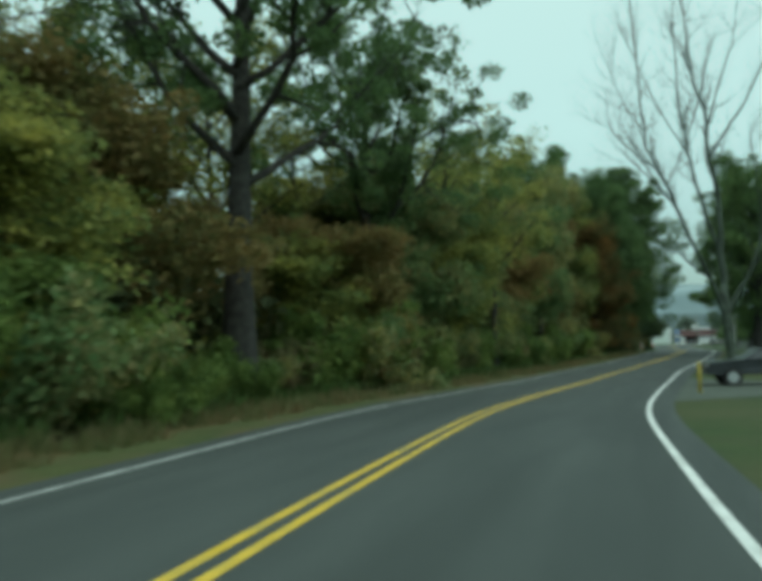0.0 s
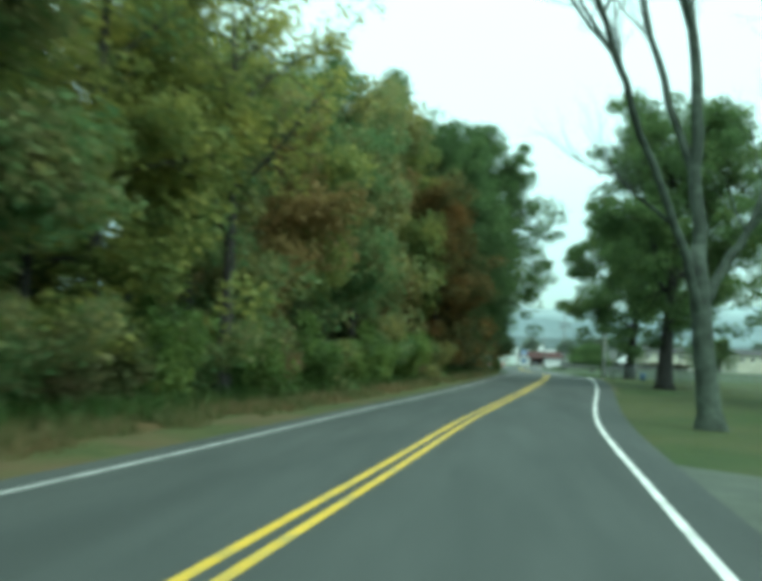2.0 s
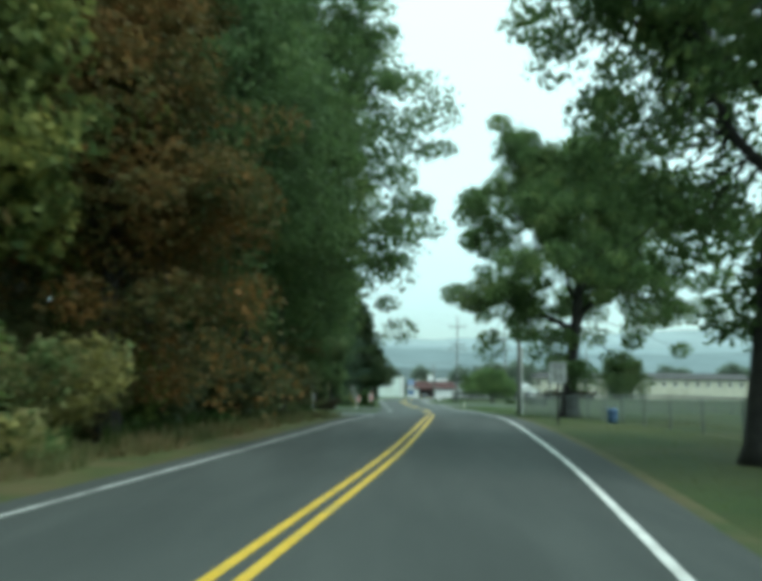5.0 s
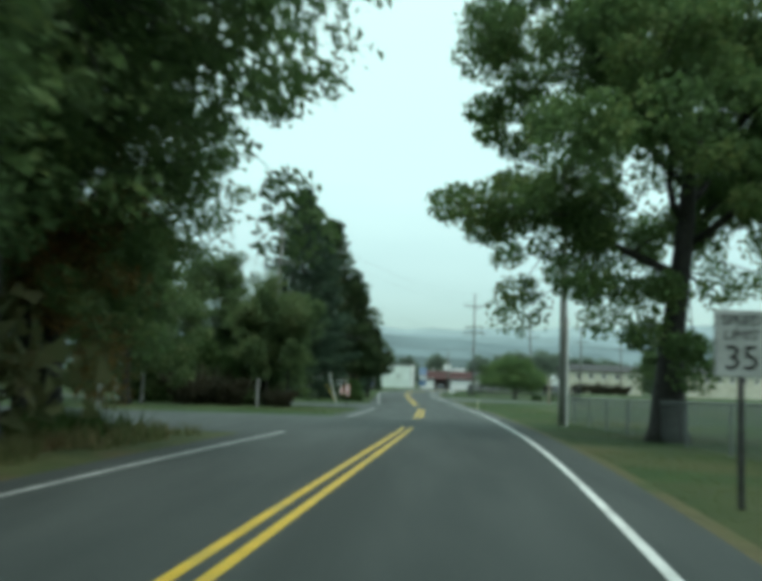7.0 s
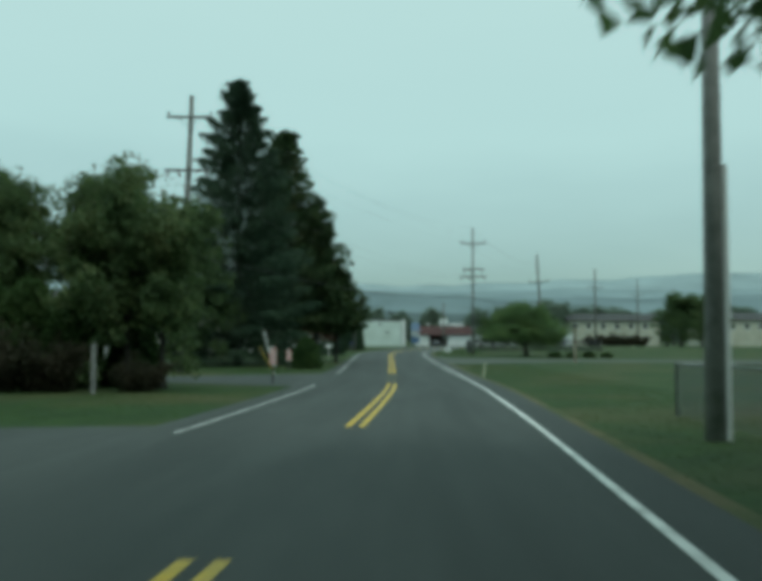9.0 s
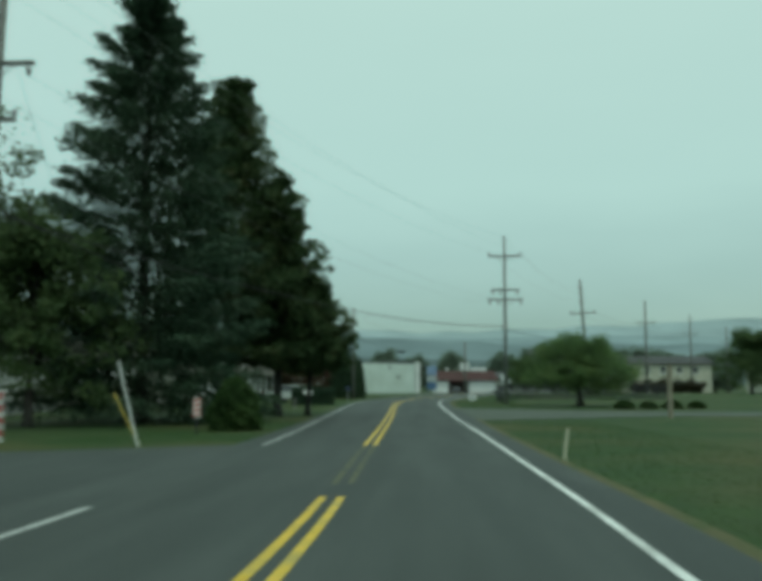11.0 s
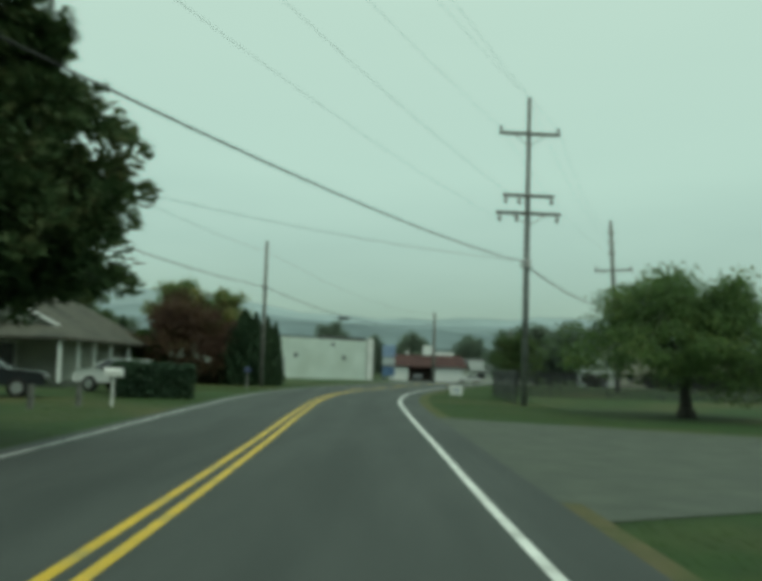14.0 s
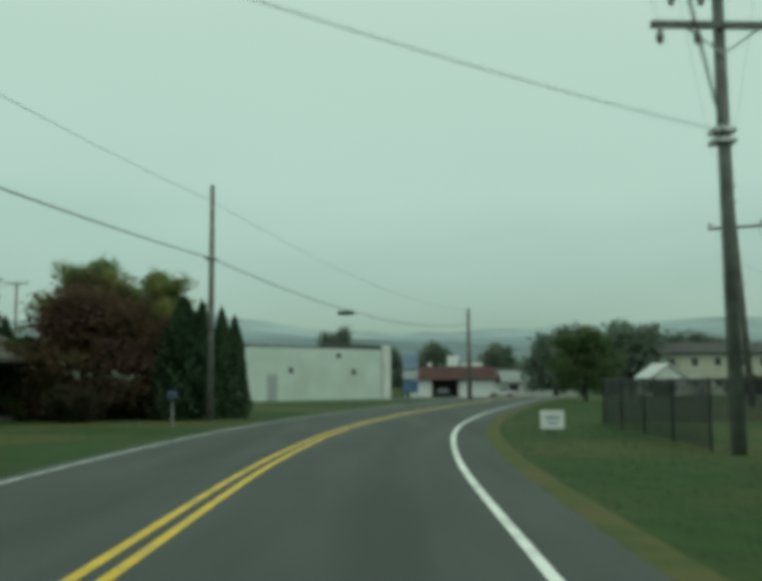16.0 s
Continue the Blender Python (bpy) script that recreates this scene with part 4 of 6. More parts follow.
# a big trunk at the wood's edge with long limbs over the road
big_oak = broadleaf("oak_tree", 44, 19.0, 9.5, 0.46, 6.0, 22000, 0.18, L_OAK, "big dark-trunked oak with long limbs reaching over the road", clump=0.62, gaps=1.0, forks=19, fill=90)
put(big_oak, -15.9, -107.2, 60)
again(big_oak, -16.6, -92.4, 200, 0.86, "tall oak with an open crown rising over the wood")
for tx, ty, ti, ts, tz in ((-15.2, -83.0, 5, 1.05, 1.0), (-13.6, -78.0, 5, 1.0, 0.92), (-17.5, -87.5, 5, 0.9, 0.8), (-19.4, -111.5, 1, 1.15, 0.85), (-20.5, -100.5, 1, 1.1, 0.72), (-21.6, -110.0, 1, 1.1, 0.95), (-16.4, -98.0, 1, 0.9, 0.65), (-22.0, -106.0, 2, 1.2, 0.8), (-17.6, -115.0, 2, 0.9, 0.6)):
    again(wood[ti], tx, ty, tx * 70 % 360, ts, sz=tz)

for gx_, gy_, gs_ in ((-14.9, -112.6, 0.5), (-15.8, -110.2, 0.55), (-14.6, -115.0, 0.45), (-15.6, -107.6, 0.5), (-16.6, -112.0, 0.6)):
    again(bush[0], gx_, gy_, gx_ * 90 % 360, gs_)

# trees on the other side
dead = bare_tree("dead_tree", 51, "tall dead tree with bare forked pale limbs")
put(dead, -0.75, -79.2, 0)
oak_r = broadleaf("oak_tree", 52, 16.6, 7.1, 0.40, 2.3, 54000, 0.17, L_OAK, "broad green oak on the roadside lawn", clump=0.8, gaps=0.5, forks=18, fill=420, bark=BARK_DARK, sway=(0.5, 0.1), trim=4.0, corners=4)
put(oak_r, 3.6, -50.1, 0)
oak_s = broadleaf("oak_tree", 53, 15.5, 7.2, 0.41, 2.1, 78000, 0.165, L_OAK, "spreading oak with a flared trunk beside the road", clump=0.82, gaps=0.9, forks=18, fill=330, bark=BARK_DARK, sway=(0.8, -0.2), corners=4)
put(oak_s, 6.45, -18.7, 40)
again(oak_r, 9.5, -66.0, 200, 0.8, "smaller oak standing on the lawn behind the dead tree")

# lawn trees and conifers by the side roads
lawn_tree = broadleaf("lawn_tree", 61, 7.5, 3.2, 0.16, 1.6, 10000, 0.22, L_LAWN, "rounded green lawn tree", clump=0.75, low=0.3, forks=10)
put(lawn_tree, -7.7, 9.0, 0, 0.7)
again(lawn_tree, -18.5, 1.5, 200, 1.35, "broad lawn tree beside the side road")
again(lawn_tree, -9.0, 9.2, 120, 0.84, "small lawn tree with a slim trunk")
dense_tree = broadleaf("lawn_tree", 62, 10.2, 4.6, 0.2, 0.5, 15000, 0.235, L_LAWN, "dense round-headed tree behind the utility pole", clump=0.85, low=0.7, forks=12, gaps=0.6, fill=70)
put(dense_tree, -13.6, 34.6, 0, 0.82)
again(dense_tree, -15.1, 2.0, 60, 0.94, "large dark rounded lawn tree")
tall_lawn_tree = broadleaf("lawn_tree", 63, 12.2, 4.6, 0.2, 3.4, 20000, 0.21, L_LAWN, "tall green lawn tree with a clear trunk before the white house", clump=0.85, forks=13, gaps=0.3, fill=180)
put(tall_lawn_tree, -17.6, 34.0, 120)
again(tall_lawn_tree, -23.5, 31.5, 250, 0.95, "tall green lawn tree beside the white house")
for hx, hy, hs in ((-16.5, 9.5, 0.9), (-20.0, 10.5, 1.0), (-24.5, 9.5, 1.05)):
    again(dense_tree, hx, hy, hx * 30 % 360, hs * 0.42, "low dark green tree behind the side road", hs * 0.34)
again(lawn_tree, -27.0, 30.0, 250, 1.4, "broad green tree at the edge of a yard")
spruce = conifer("spruce_tree", 71, 19.2, 5.8, 0.28, 0.9, 210, 56000, L_SPRUCE, "tall blue-green spruce with drooping open branches", 0.95, 0.35, -0.1, 0.10)
put(spruce, -10.5, 38.6)
pine = soft_pine("pine_tree", 72, 18.8, 5.0, 0.30, 3.2, 230, 64000, "tall dense dark pine with a broad ragged crown")
put(pine, -8.45, 46.8, 0, 0.94)
side_pine = soft_pine("pine_tree", 79, 13.0, 3.2, 0.24, 3.1, 130, 36000, "dark pine with a bare lower trunk beside the road")
put(side_pine, -5.95, 46.6, 0, 0.94)
low_pine = soft_pine("pine_tree", 80, 7.2, 2.4, 0.14, 2.6, 70, 22000, "low slim-trunked pine leaning towards the road", sway=0.5)
put(low_pine, -4.5, 47.4, 0, 0.94)
apple = broadleaf("apple_tree", 73, 4.9, 4.1, 0.22, 0.9, 30000, 0.125, L_OAK, "low wide apple tree on the lawn", clump=0.7, forks=13, gaps=0.2, fill=170)
apple.matrix_basis = pose(12.4, 64.0, gz(12.4, 64.0)) @ Matrix.Diagonal((1.02, 1.0, 0.84, 1))
red_tree = broadleaf("plum_tree", 74, 6.2, 3.7, 0.18, 1.0, 20000, 0.17, L_RED, "purple-red leaved plum tree beside the road", clump=0.8, low=2.4, forks=12, gaps=0.2, fill=120)
red_tree.matrix_basis = pose(-10.2, 89.5, gz(-10.2, 89.5)) @ Matrix.Diagonal((1.08, 1.0, 0.8, 1))
green_top = broadleaf("maple_tree", 75, 7.6, 2.8, 0.16, 2.5, 11000, 0.17, L_MIX, "yellow-green young maple behind the plum tree", clump=0.7, forks=9)
put(green_top, -11.6, 92.0, 0, 0.8)
again(green_top, -8.6, 91.6, 100, 0.74)
arbor = column_shrub("arborvitae", 76, 4.9, 1.25, 9000, L_ARBOR, "tall dark clipped arborvitae", 0.75, group="arborvitae row")
put(arbor, -6.4, 87.9, 0, 0.93)
for ax_, ay_, as_, az_ in ((-5.75, 88.2, 0.6, 0.9), (-7.2, 88.4, 0.72, 0.72), (-5.1, 88.7, 0.5, 0.86), (-4.65, 89.1, 0.48, 0.8)):
    again(arbor, ax_, ay_, ax_ * 50, as_, sz=az_)
dark_bush = column_shrub("evergreen_bush", 77, 2.1, 1.05, 6500, L_VERGE, "round dark green bush on the verge", 0.45)
put(dark_bush, -5.2, 32.5, 0, 0.85)
again(dark_bush, -12.7, 88.6, 40, 1.45, "dark evergreen shrub beside the plum tree", 1.45)
again(arbor, -15.0, 92.0, 70, 0.55, "small dark cone-shaped evergreen beside the porch house", 0.85)
for hx, hy, hs in ((-19.5, 96, 0.72), (-25, 103, 0.85), (-33, 111, 0.95), (-30, 92, 0.85)):
    again(dense_tree, hx, hy, hx * 50 % 360, hs, "dark green tree behind the porch house")
far_tree = broadleaf("far_tree", 78, 10.0, 5.4, 0.3, 0.5, 8000, 0.5, L_FAR_HAZE, "distant round-headed green tree in a field", clump=1.5, low=2.2, forks=11, group="distant trees", gaps=0.2, fill=110)
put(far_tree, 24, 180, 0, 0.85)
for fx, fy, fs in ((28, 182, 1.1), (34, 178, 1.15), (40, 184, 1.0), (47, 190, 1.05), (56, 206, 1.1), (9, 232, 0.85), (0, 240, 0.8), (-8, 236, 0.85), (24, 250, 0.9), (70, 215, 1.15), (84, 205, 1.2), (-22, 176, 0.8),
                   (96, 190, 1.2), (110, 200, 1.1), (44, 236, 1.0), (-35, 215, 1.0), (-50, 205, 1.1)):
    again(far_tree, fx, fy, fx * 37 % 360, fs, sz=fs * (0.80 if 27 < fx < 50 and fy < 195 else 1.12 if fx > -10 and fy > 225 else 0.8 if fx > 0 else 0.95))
for fx, fy, fs in ((45, 122, 1.0), (50, 127, 1.0)):
    again(dense_tree, fx, fy, fx * 37 % 360, fs, "dark green tree at the edge of the field", fs * 0.85)
again(dense_tree, 14.3, 114.3, 20, 0.58, "dark round-headed tree on the inside of the bend", 0.47)
again(far_tree, -4.2, 142.0, 50, 0.42, "dark round tree showing above the white building", 0.62)

# ---- utility poles and cables ----


def utility_pole(x, y, top, arms, label, r=0.15, material=POLE_WOOD, turn=0.0, transformer=None, cable_z=(), lean=0.0):
    """arms: (height, half width, insulators up or hanging, braced)."""
    root = thing("utility_pole", x, y, gz(x, y), label, "utility pole")
    root.matrix_basis = pose(x, y, gz(x, y), 0, lean, turn)
    part("pole", tube([(0, 0, -0.3), (0, 0, top * 0.5), (0, 0, top)], [r * 1.15, r * 0.95, r * 0.7], 12), material, root, "", True)
    for z, half, up, braced in arms:
        arm = part("crossarm", block(-half, half, -r - 0.11, -r + 0.01, z - 0.065, z + 0.065, 0.012), ARM_WOOD, root)
        if braced:
            for s in (-1, 1):
                part("brace", tube([(s * half * 0.52, -r - 0.05, z - 0.05), (0.0, -r - 0.02, z - 0.55)], [0.022, 0.022], 5), STEEL, root)
        spots = (-half * 0.94, half * 0.94) if up == 1 else (-half * 0.88, -half * 0.36, half * 0.88)
        for sx in spots:
            if up == 1:
                g = tube([(sx, -r - 0.05, z + 0.06), (sx, -r - 0.05, z + 0.14), (sx, -r - 0.05, z + 0.17), (sx, -r - 0.05, z + 0.27), (sx, -r - 0.05, z + 0.30)], [0.02, 0.03, 0.075, 0.07, 0.03], 8)
            else:
                g = tube([(sx, -r - 0.05, z - 0.06), (sx, -r - 0.05, z - 0.14), (sx, -r - 0.05, z - 0.17), (sx, -r - 0.05, z - 0.33), (sx, -r - 0.05, z - 0.38)], [0.02, 0.035, 0.08, 0.07, 0.02], 8)
            part("insulator", g, PORCELAIN, arm, "", True)
    for z in cable_z:
        part("bracket", block(-r - 0.12, r + 0.05, -r - 0.06, r + 0.06, z - 0.05, z + 0.05, 0.015), STEEL, root)
    if transformer:
        tz, side = transformer
        can = part("transformer", tube([(side * (r + 0.30), 0, tz - 0.45), (side * (r + 0.30), 0, tz - 0.42), (side * (r + 0.30), 0, tz + 0.40), (side * (r + 0.30), 0, tz + 0.46)], [0.22, 0.26, 0.26, 0.12], 14), DARK_METAL, root, "dark steel transformer can", True)
        part("bushing", tube([(side * (r + 0.30), 0, tz + 0.45), (side * (r + 0.30), 0, tz + 0.66)], [0.05, 0.03], 8), PORCELAIN, can)
    return root


PA, PB, PC, PD, PE, PL = (7.9, 70.5), (19.5, 99.5), (32.0, 124.6), (-5.1, 86.75), (7.4, 124.6), (-11.15, 25.4)
utility_pole(*PA, 13.0, [(11.4, 1.3, 1, True), (8.75, 1.1, 2, False), (8.0, 1.38, 2, True)], "tall grey wooden utility pole with three crossarms", 0.125, POLE_PALE, turn=4, cable_z=(5.8, 6.0))
utility_pole(*PB, 12.8, [(9.05, 1.4, 1, False)], "wooden utility pole with one crossarm beyond a lawn", 0.16, cable_z=(6.2, 10.4, 11.2, 11.9), lean=-3.0)
utility_pole(*PC, 12.7, [(9.6, 1.2, 1, False)], "distant wooden utility pole with one crossarm", 0.16)
utility_pole(45.5, 150.0, 12.7, [(9.6, 1.2, 1, False)], "weathered wooden utility pole in a receding line", 0.16)
utility_pole(60.0, 176.0, 12.7, [(9.6, 1.2, 1, False)], "slim wooden utility pole in a receding line", 0.16)
utility_pole(*PD, 8.7, [], "plain dark wooden pole behind the arborvitae", 0.115, cable_z=(5.95,))
utility_pole(*PE, 7.1, [], "plain dark wooden pole beside the forecourt", 0.17)
utility_pole(21.5, 168.0, 8.6, [], "slim far wooden pole before the trees", 0.12)
utility_pole(-39.4, 150.0, 12.8, [(12.6, 1.3, 1, True)], "far wooden utility pole with a top crossarm", 0.16)
utility_pole(*PL, 14.8, [(13.6, 1.25, 1, True), (10.75, 1.25, 2, True), (9.1, 0.8, 1, False)], "tall wooden utility pole with crossarms and a transformer", 0.17, turn=-6, transformer=(8.2, -1), cable_z=(6.5,), lean=1.9)
lp = utility_pole(5.45, -7.8, 9.6, [], "pale grey weathered pole on the lawn edge", 0.15, POLE_GREY)
part("conduit", tube([(0.16, -0.10, 0.0), (0.155, -0.10, 2.2), (0.15, -0.09, 4.3)], [0.05, 0.05, 0.05], 8), TRIM_WHITE, lp, "pale plastic conduit strapped to the pole")


def cable(a, b, sag, r, label, n=18):
    pts = []
    for i in range(n + 1):
        t = i / n
        p = Vector(a).lerp(Vector(b), t)
        p.z -= sag * 4 * t * (1 - t)
        pts.append(p)
    return tagged(part("cable", tube(pts, [r] * (n + 1), 6), CABLE if r > 0.015 else WIRE, None, label, True), category="cable")


def on_pole(p, z, dx=0.0, dy=0.0):
    tilt = -0.052 * z if p is PB else 0.0
    return (p[0] + tilt + dx, p[1] + dy, gz(*p) + z)


cable(on_pole(PL, 6.5, 0.2), on_pole(PA, 5.95), 0.92, 0.021, "thick black telephone cable crossing above the road")
cable(on_pole(PA, 5.8), on_pole(PB, 6.2), 0.4, 0.03, "black telephone cable between two poles")
cable((-16.5, 52.0, 8.2), on_pole(PA, 6.0), 0.75, 0.009, "thin service cable crossing above the road")
cable(on_pole(PL, 6.7, 0.2), on_pole(PD, 5.95), 1.0, 0.022, "black cable running along the roadside lawn")
cable(on_pole(PL, 8.9, 0.3), on_pole(PD, 8.1), 1.3, 0.009, "thin wire running along the roadside lawn")
cable(on_pole(PD, 5.95), on_pole(PE, 5.9), 1.0, 0.02, "black cable slung over the bend")
cable(on_pole(PD, 8.1), on_pole(PE, 6.9), 0.8, 0.008, "thin wire slung over the bend")
for dx in (-1.2, 0.0, 1.2):
    cable(on_pole(PL, 13.85, dx + 0.45), on_pole(PA, 11.7 if dx else 12.95, dx), 1.0, 0.0045, "thin power line high above the road")
    cable(on_pole(PA, 11.7 if dx else 12.95, dx), on_pole(PB, (10.4, 11.2, 11.9)[int(dx / 1.2) + 1], -0.2), 0.8, 0.0045, "thin power line between poles")
for dx in (-1.0, 1.0):
    cable(on_pole(PL, 10.4, dx + 0.35), on_pole(PA, 7.7, dx), 1.1, 0.0045, "thin lower power line above the road")
for p, q in ((PB, PC), (PC, (45.5, 150.0))):
    for dx in (-1.1, 1.1):
        cable(on_pole(p, 9.3, dx), on_pole(q, 9.8, dx), 0.8, 0.012, "thin power line on receding poles")
sb = thing("splice_box", -0.85, 99.6, gz(0, 99.6) + 4.97, "dark splice enclosure hanging on a cable", "cable box", rz=-18)
part("case", block(-0.45, 0.45, -0.09, 0.09, -0.2, 0.0, 0.05), DARK_METAL, sb)
part("strap", block(-0.05, 0.05, -0.10, 0.10, -0.02, 0.09, 0.01), STEEL, sb)

# small white wedge on short feet at the wood's edge
wm = thing("roadside_marker", -14.01, -90.48, gz(-14.01, -90.48) + 0.06, "small white wedge-shaped marker on short feet in the weeds", "marker", rz=30)
part("wedge", ([(-0.19, -0.09, 0.20), (0.19, -0.09, 0.20), (0.19, 0.09, 0.20), (-0.19, 0.09, 0.20), (-0.015, -0.012, 0.48), (0.015, -0.012, 0.48), (0.015, 0.012, 0.48), (-0.015, 0.012, 0.48)], [(3, 2, 1, 0), (4, 5, 6, 7), (0, 1, 5, 4), (1, 2, 6, 5), (2, 3, 7, 6), (3, 0, 4, 7)]), TRIM_WHITE, wm)
for a, b in ((-0.15, -0.14), (0.17, 0.20)):
    part("foot", tube([(b, -0.02, -0.12), (a, 0.0, 0.21)], [0.045, 0.03], 6), SIGN_FACE, wm, "greyish foot")

# guy wires with plastic guards beside the side road
guy = thing("guy_wire", -5.9, 23.8, gz(-5.9, 23.8), "anchored guy wires with white and yellow plastic guards", "guy wire")
part("guard", tube([(0.0, 0, -0.05), (-0.55, -0.1, 2.2)], [0.024, 0.024], 8), TRIM_WHITE, guy, "white plastic guard")
part("guard", tube([(0.05, 0.05, -0.05), (-0.85, 0.5, 1.35)], [0.022, 0.022], 8), YELLOW_PLASTIC, guy, "yellow plastic guard")
part("wire", tube([(-0.55, -0.1, 2.2), (-1.9, -0.3, 5.5), (-4.25, 1.35, 10.6)], [0.006] * 3, 5), CABLE, guy)
part("anchor", tube([(0.02, 0.02, -0.2), (0.0, 0.0, 0.12)], [0.03, 0.03], 6), STEEL, guy)

# ---- signs, markers, posts, mailboxes ----


def striped_marker(x, y, base, height, w, label):
    z = gz(x, y)
    root = thing("striped_marker", x, y, z, label, "road marker", rz=6)
    part("post", block(-0.03, 0.03, 0.0, 0.04, -0.2, base + height, 0.008), DARK_METAL, root)
    panel = part("panel", block(-w / 2, w / 2, -0.012, 0.0, base, base + height, 0.003), TRIM_WHITE, root)
    n = 4
    for i in range(n):
        z0 = base + height * (i + 0.05) / n
        h = height / n * 0.5
        v = [(-w / 2, -0.015, z0), (w / 2, -0.015, z0 + h * 0.9), (w / 2, -0.015, min(z0 + h * 1.9, base + height)), (-w / 2, -0.015, z0 + h)]
        v += [(a, -0.011, c) for a, b, c in v]
        part("stripe", (v, [(0, 1, 2, 3), (7, 6, 5, 4), (0, 4, 5, 1), (1, 5, 6, 2), (2, 6, 7, 3), (3, 7, 4, 0)]), RED_PAINT, panel)
    return root


striped_marker(-4.4, 12.7, 0.74, 0.68, 0.26, "red and white striped marker on a dark post")
striped_marker(-5.95, 30.0, 0.55, 0.62, 0.24, "small red and white striped marker by a bush")


def lettering(text, size, x, z, parent, y=-0.016):
    cu = bpy.data.curves.new("lettering", "FONT")
    cu.body, cu.size, cu.align_x, cu.align_y, cu.extrude = text, size, "CENTER", "CENTER", 0.002
    cu.materials.append(SIGN_BLACK)
    ob = new("lettering", cu)
    ob.parent = parent
    ob.matrix_basis = pose(x, y, z, 90, 0, 0)
    return ob


ss = thing("speed_limit_sign", 2.95, -33.6, gz(2.95, -33.6), "white speed limit sign with black figures on a steel post", "road sign", rz=-4)
part("post", join(block(-0.035, 0.035, 0.0, 0.035, -0.3, 2.2, 0.006), block(-0.012, 0.012, 0.03, 0.05, -0.3, 2.2)), DARK_METAL, ss)
panel = part("panel", block(-0.305, 0.305, -0.012, 0.0, 1.5, 2.26, 0.004), SIGN_FACE, ss)
lettering("SPEED", 0.17, 0, 2.14, panel)
lettering("LIMIT", 0.17, 0, 1.97, panel)
lettering("35", 0.40, 0, 1.70, panel)
for s in (-0.29, 0.285):
    part("border", block(s, s + 0.008, -0.014, -0.011, 1.53, 2.23), SIGN_BLACK, panel)

yp = thing("marker_post", -3.6, -100.8, gz(-3.6, -100.8), "short yellow plastic driveway post", "post")
part("tube", tube([(0, 0, -0.2), (0, 0, 0.9), (0, 0, 0.97)], [0.055, 0.055, 0.02], 10), YELLOW_PLASTIC, yp, "", True)
st = thing("stake", 4.36, 19.7, gz(4.36, 19.7), "thin pale survey stake leaning in the lawn", "stake")
part("stick", tube([(-0.03, 0, -0.15), (0, 0, 0.3), (0.06, 0.02, 0.66)], [0.035, 0.032, 0.025], 6), surface("pale_wood", (0.50, 0.49, 0.36), (0.60, 0.58, 0.45), 6), st)
wp = thing("fence_post", 13.4, 45.0, gz(13.4, 45), "weathered square wooden post beside the driveway", "post")
part("post", block(-0.10, 0.10, -0.10, 0.10, -0.3, 2.6, 0.02), surface("weathered_post", (0.22, 0.20, 0.15), (0.30, 0.27, 0.21), 5, 0.9, 0.4), wp)
part("cap", block(-0.12, 0.12, -0.12, 0.12, 2.6, 2.66, 0.015), BARK_PALE, wp)
for qx, qy, qh in ((-15.0, 4.5, 1.6), (-8.9, 5.5, 1.5)):
    q = thing("lawn_post", qx, qy, gz(qx, qy), "slim weathered grey post on the lawn", "post", "lawn posts")
    part("post", block(-0.06, 0.06, -0.06, 0.06, -0.2, qh, 0.012), POLE_GREY, q)
    part("cap", block(-0.075, 0.075, -0.075, 0.075, qh, qh + 0.04, 0.01), POLE_GREY, q)
ys = thing("yard_sign", 5.65, 77.0, gz(5.65, 77), "small white yard sign on wire legs", "yard sign", rz=-2)
board = part("panel", block(-0.30, 0.30, -0.006, 0.006, 0.14, 0.60, 0.003), TRIM_WHITE, ys)
part("bar", block(-0.16, 0.18, -0.009, -0.005, 0.37, 0.46), PALE_INK, board, "unreadable pale blue line")
part("bar", block(-0.12, 0.14, -0.009, -0.005, 0.25, 0.31), PALE_INK, board, "unreadable pale blue line")
for s in (-0.2, 0.2):
    part("leg", tube([(s, 0, -0.15), (s, 0, 0.3)], [0.006, 0.006], 5), STEEL, ys)
fs = thing("folding_sign", -16.7, -83.7, gz(-16.7, -83.7) - 0.02, "small white folding sign lying in the verge weeds", "sign", rz=20)
for s in (-1, 1):
    part("panel", ([(-0.24, s * 0.22, 0), (0.24, s * 0.22, 0), (0.05, 0.0, 0.5), (-0.05, 0.0, 0.5), (-0.24, s * 0.25, 0), (0.24, s * 0.25, 0), (0.05, s * 0.03, 0.5), (-0.05, s * 0.03, 0.5)],
                   [(0, 1, 2, 3), (7, 6, 5, 4), (0, 4, 5, 1), (1, 5, 6, 2), (2, 6, 7, 3), (3, 7, 4, 0)]), TRIM_WHITE, fs)
dl = thing("marker_post", -8.2, -22.5, gz(-8.2, -22.5), "thin white roadside marker post", "post")
part("tube", tube([(0, 0, -0.2), (0, 0, 1.05), (0, 0, 1.1)], [0.05, 0.05, 0.02], 8), TRIM_WHITE, dl)


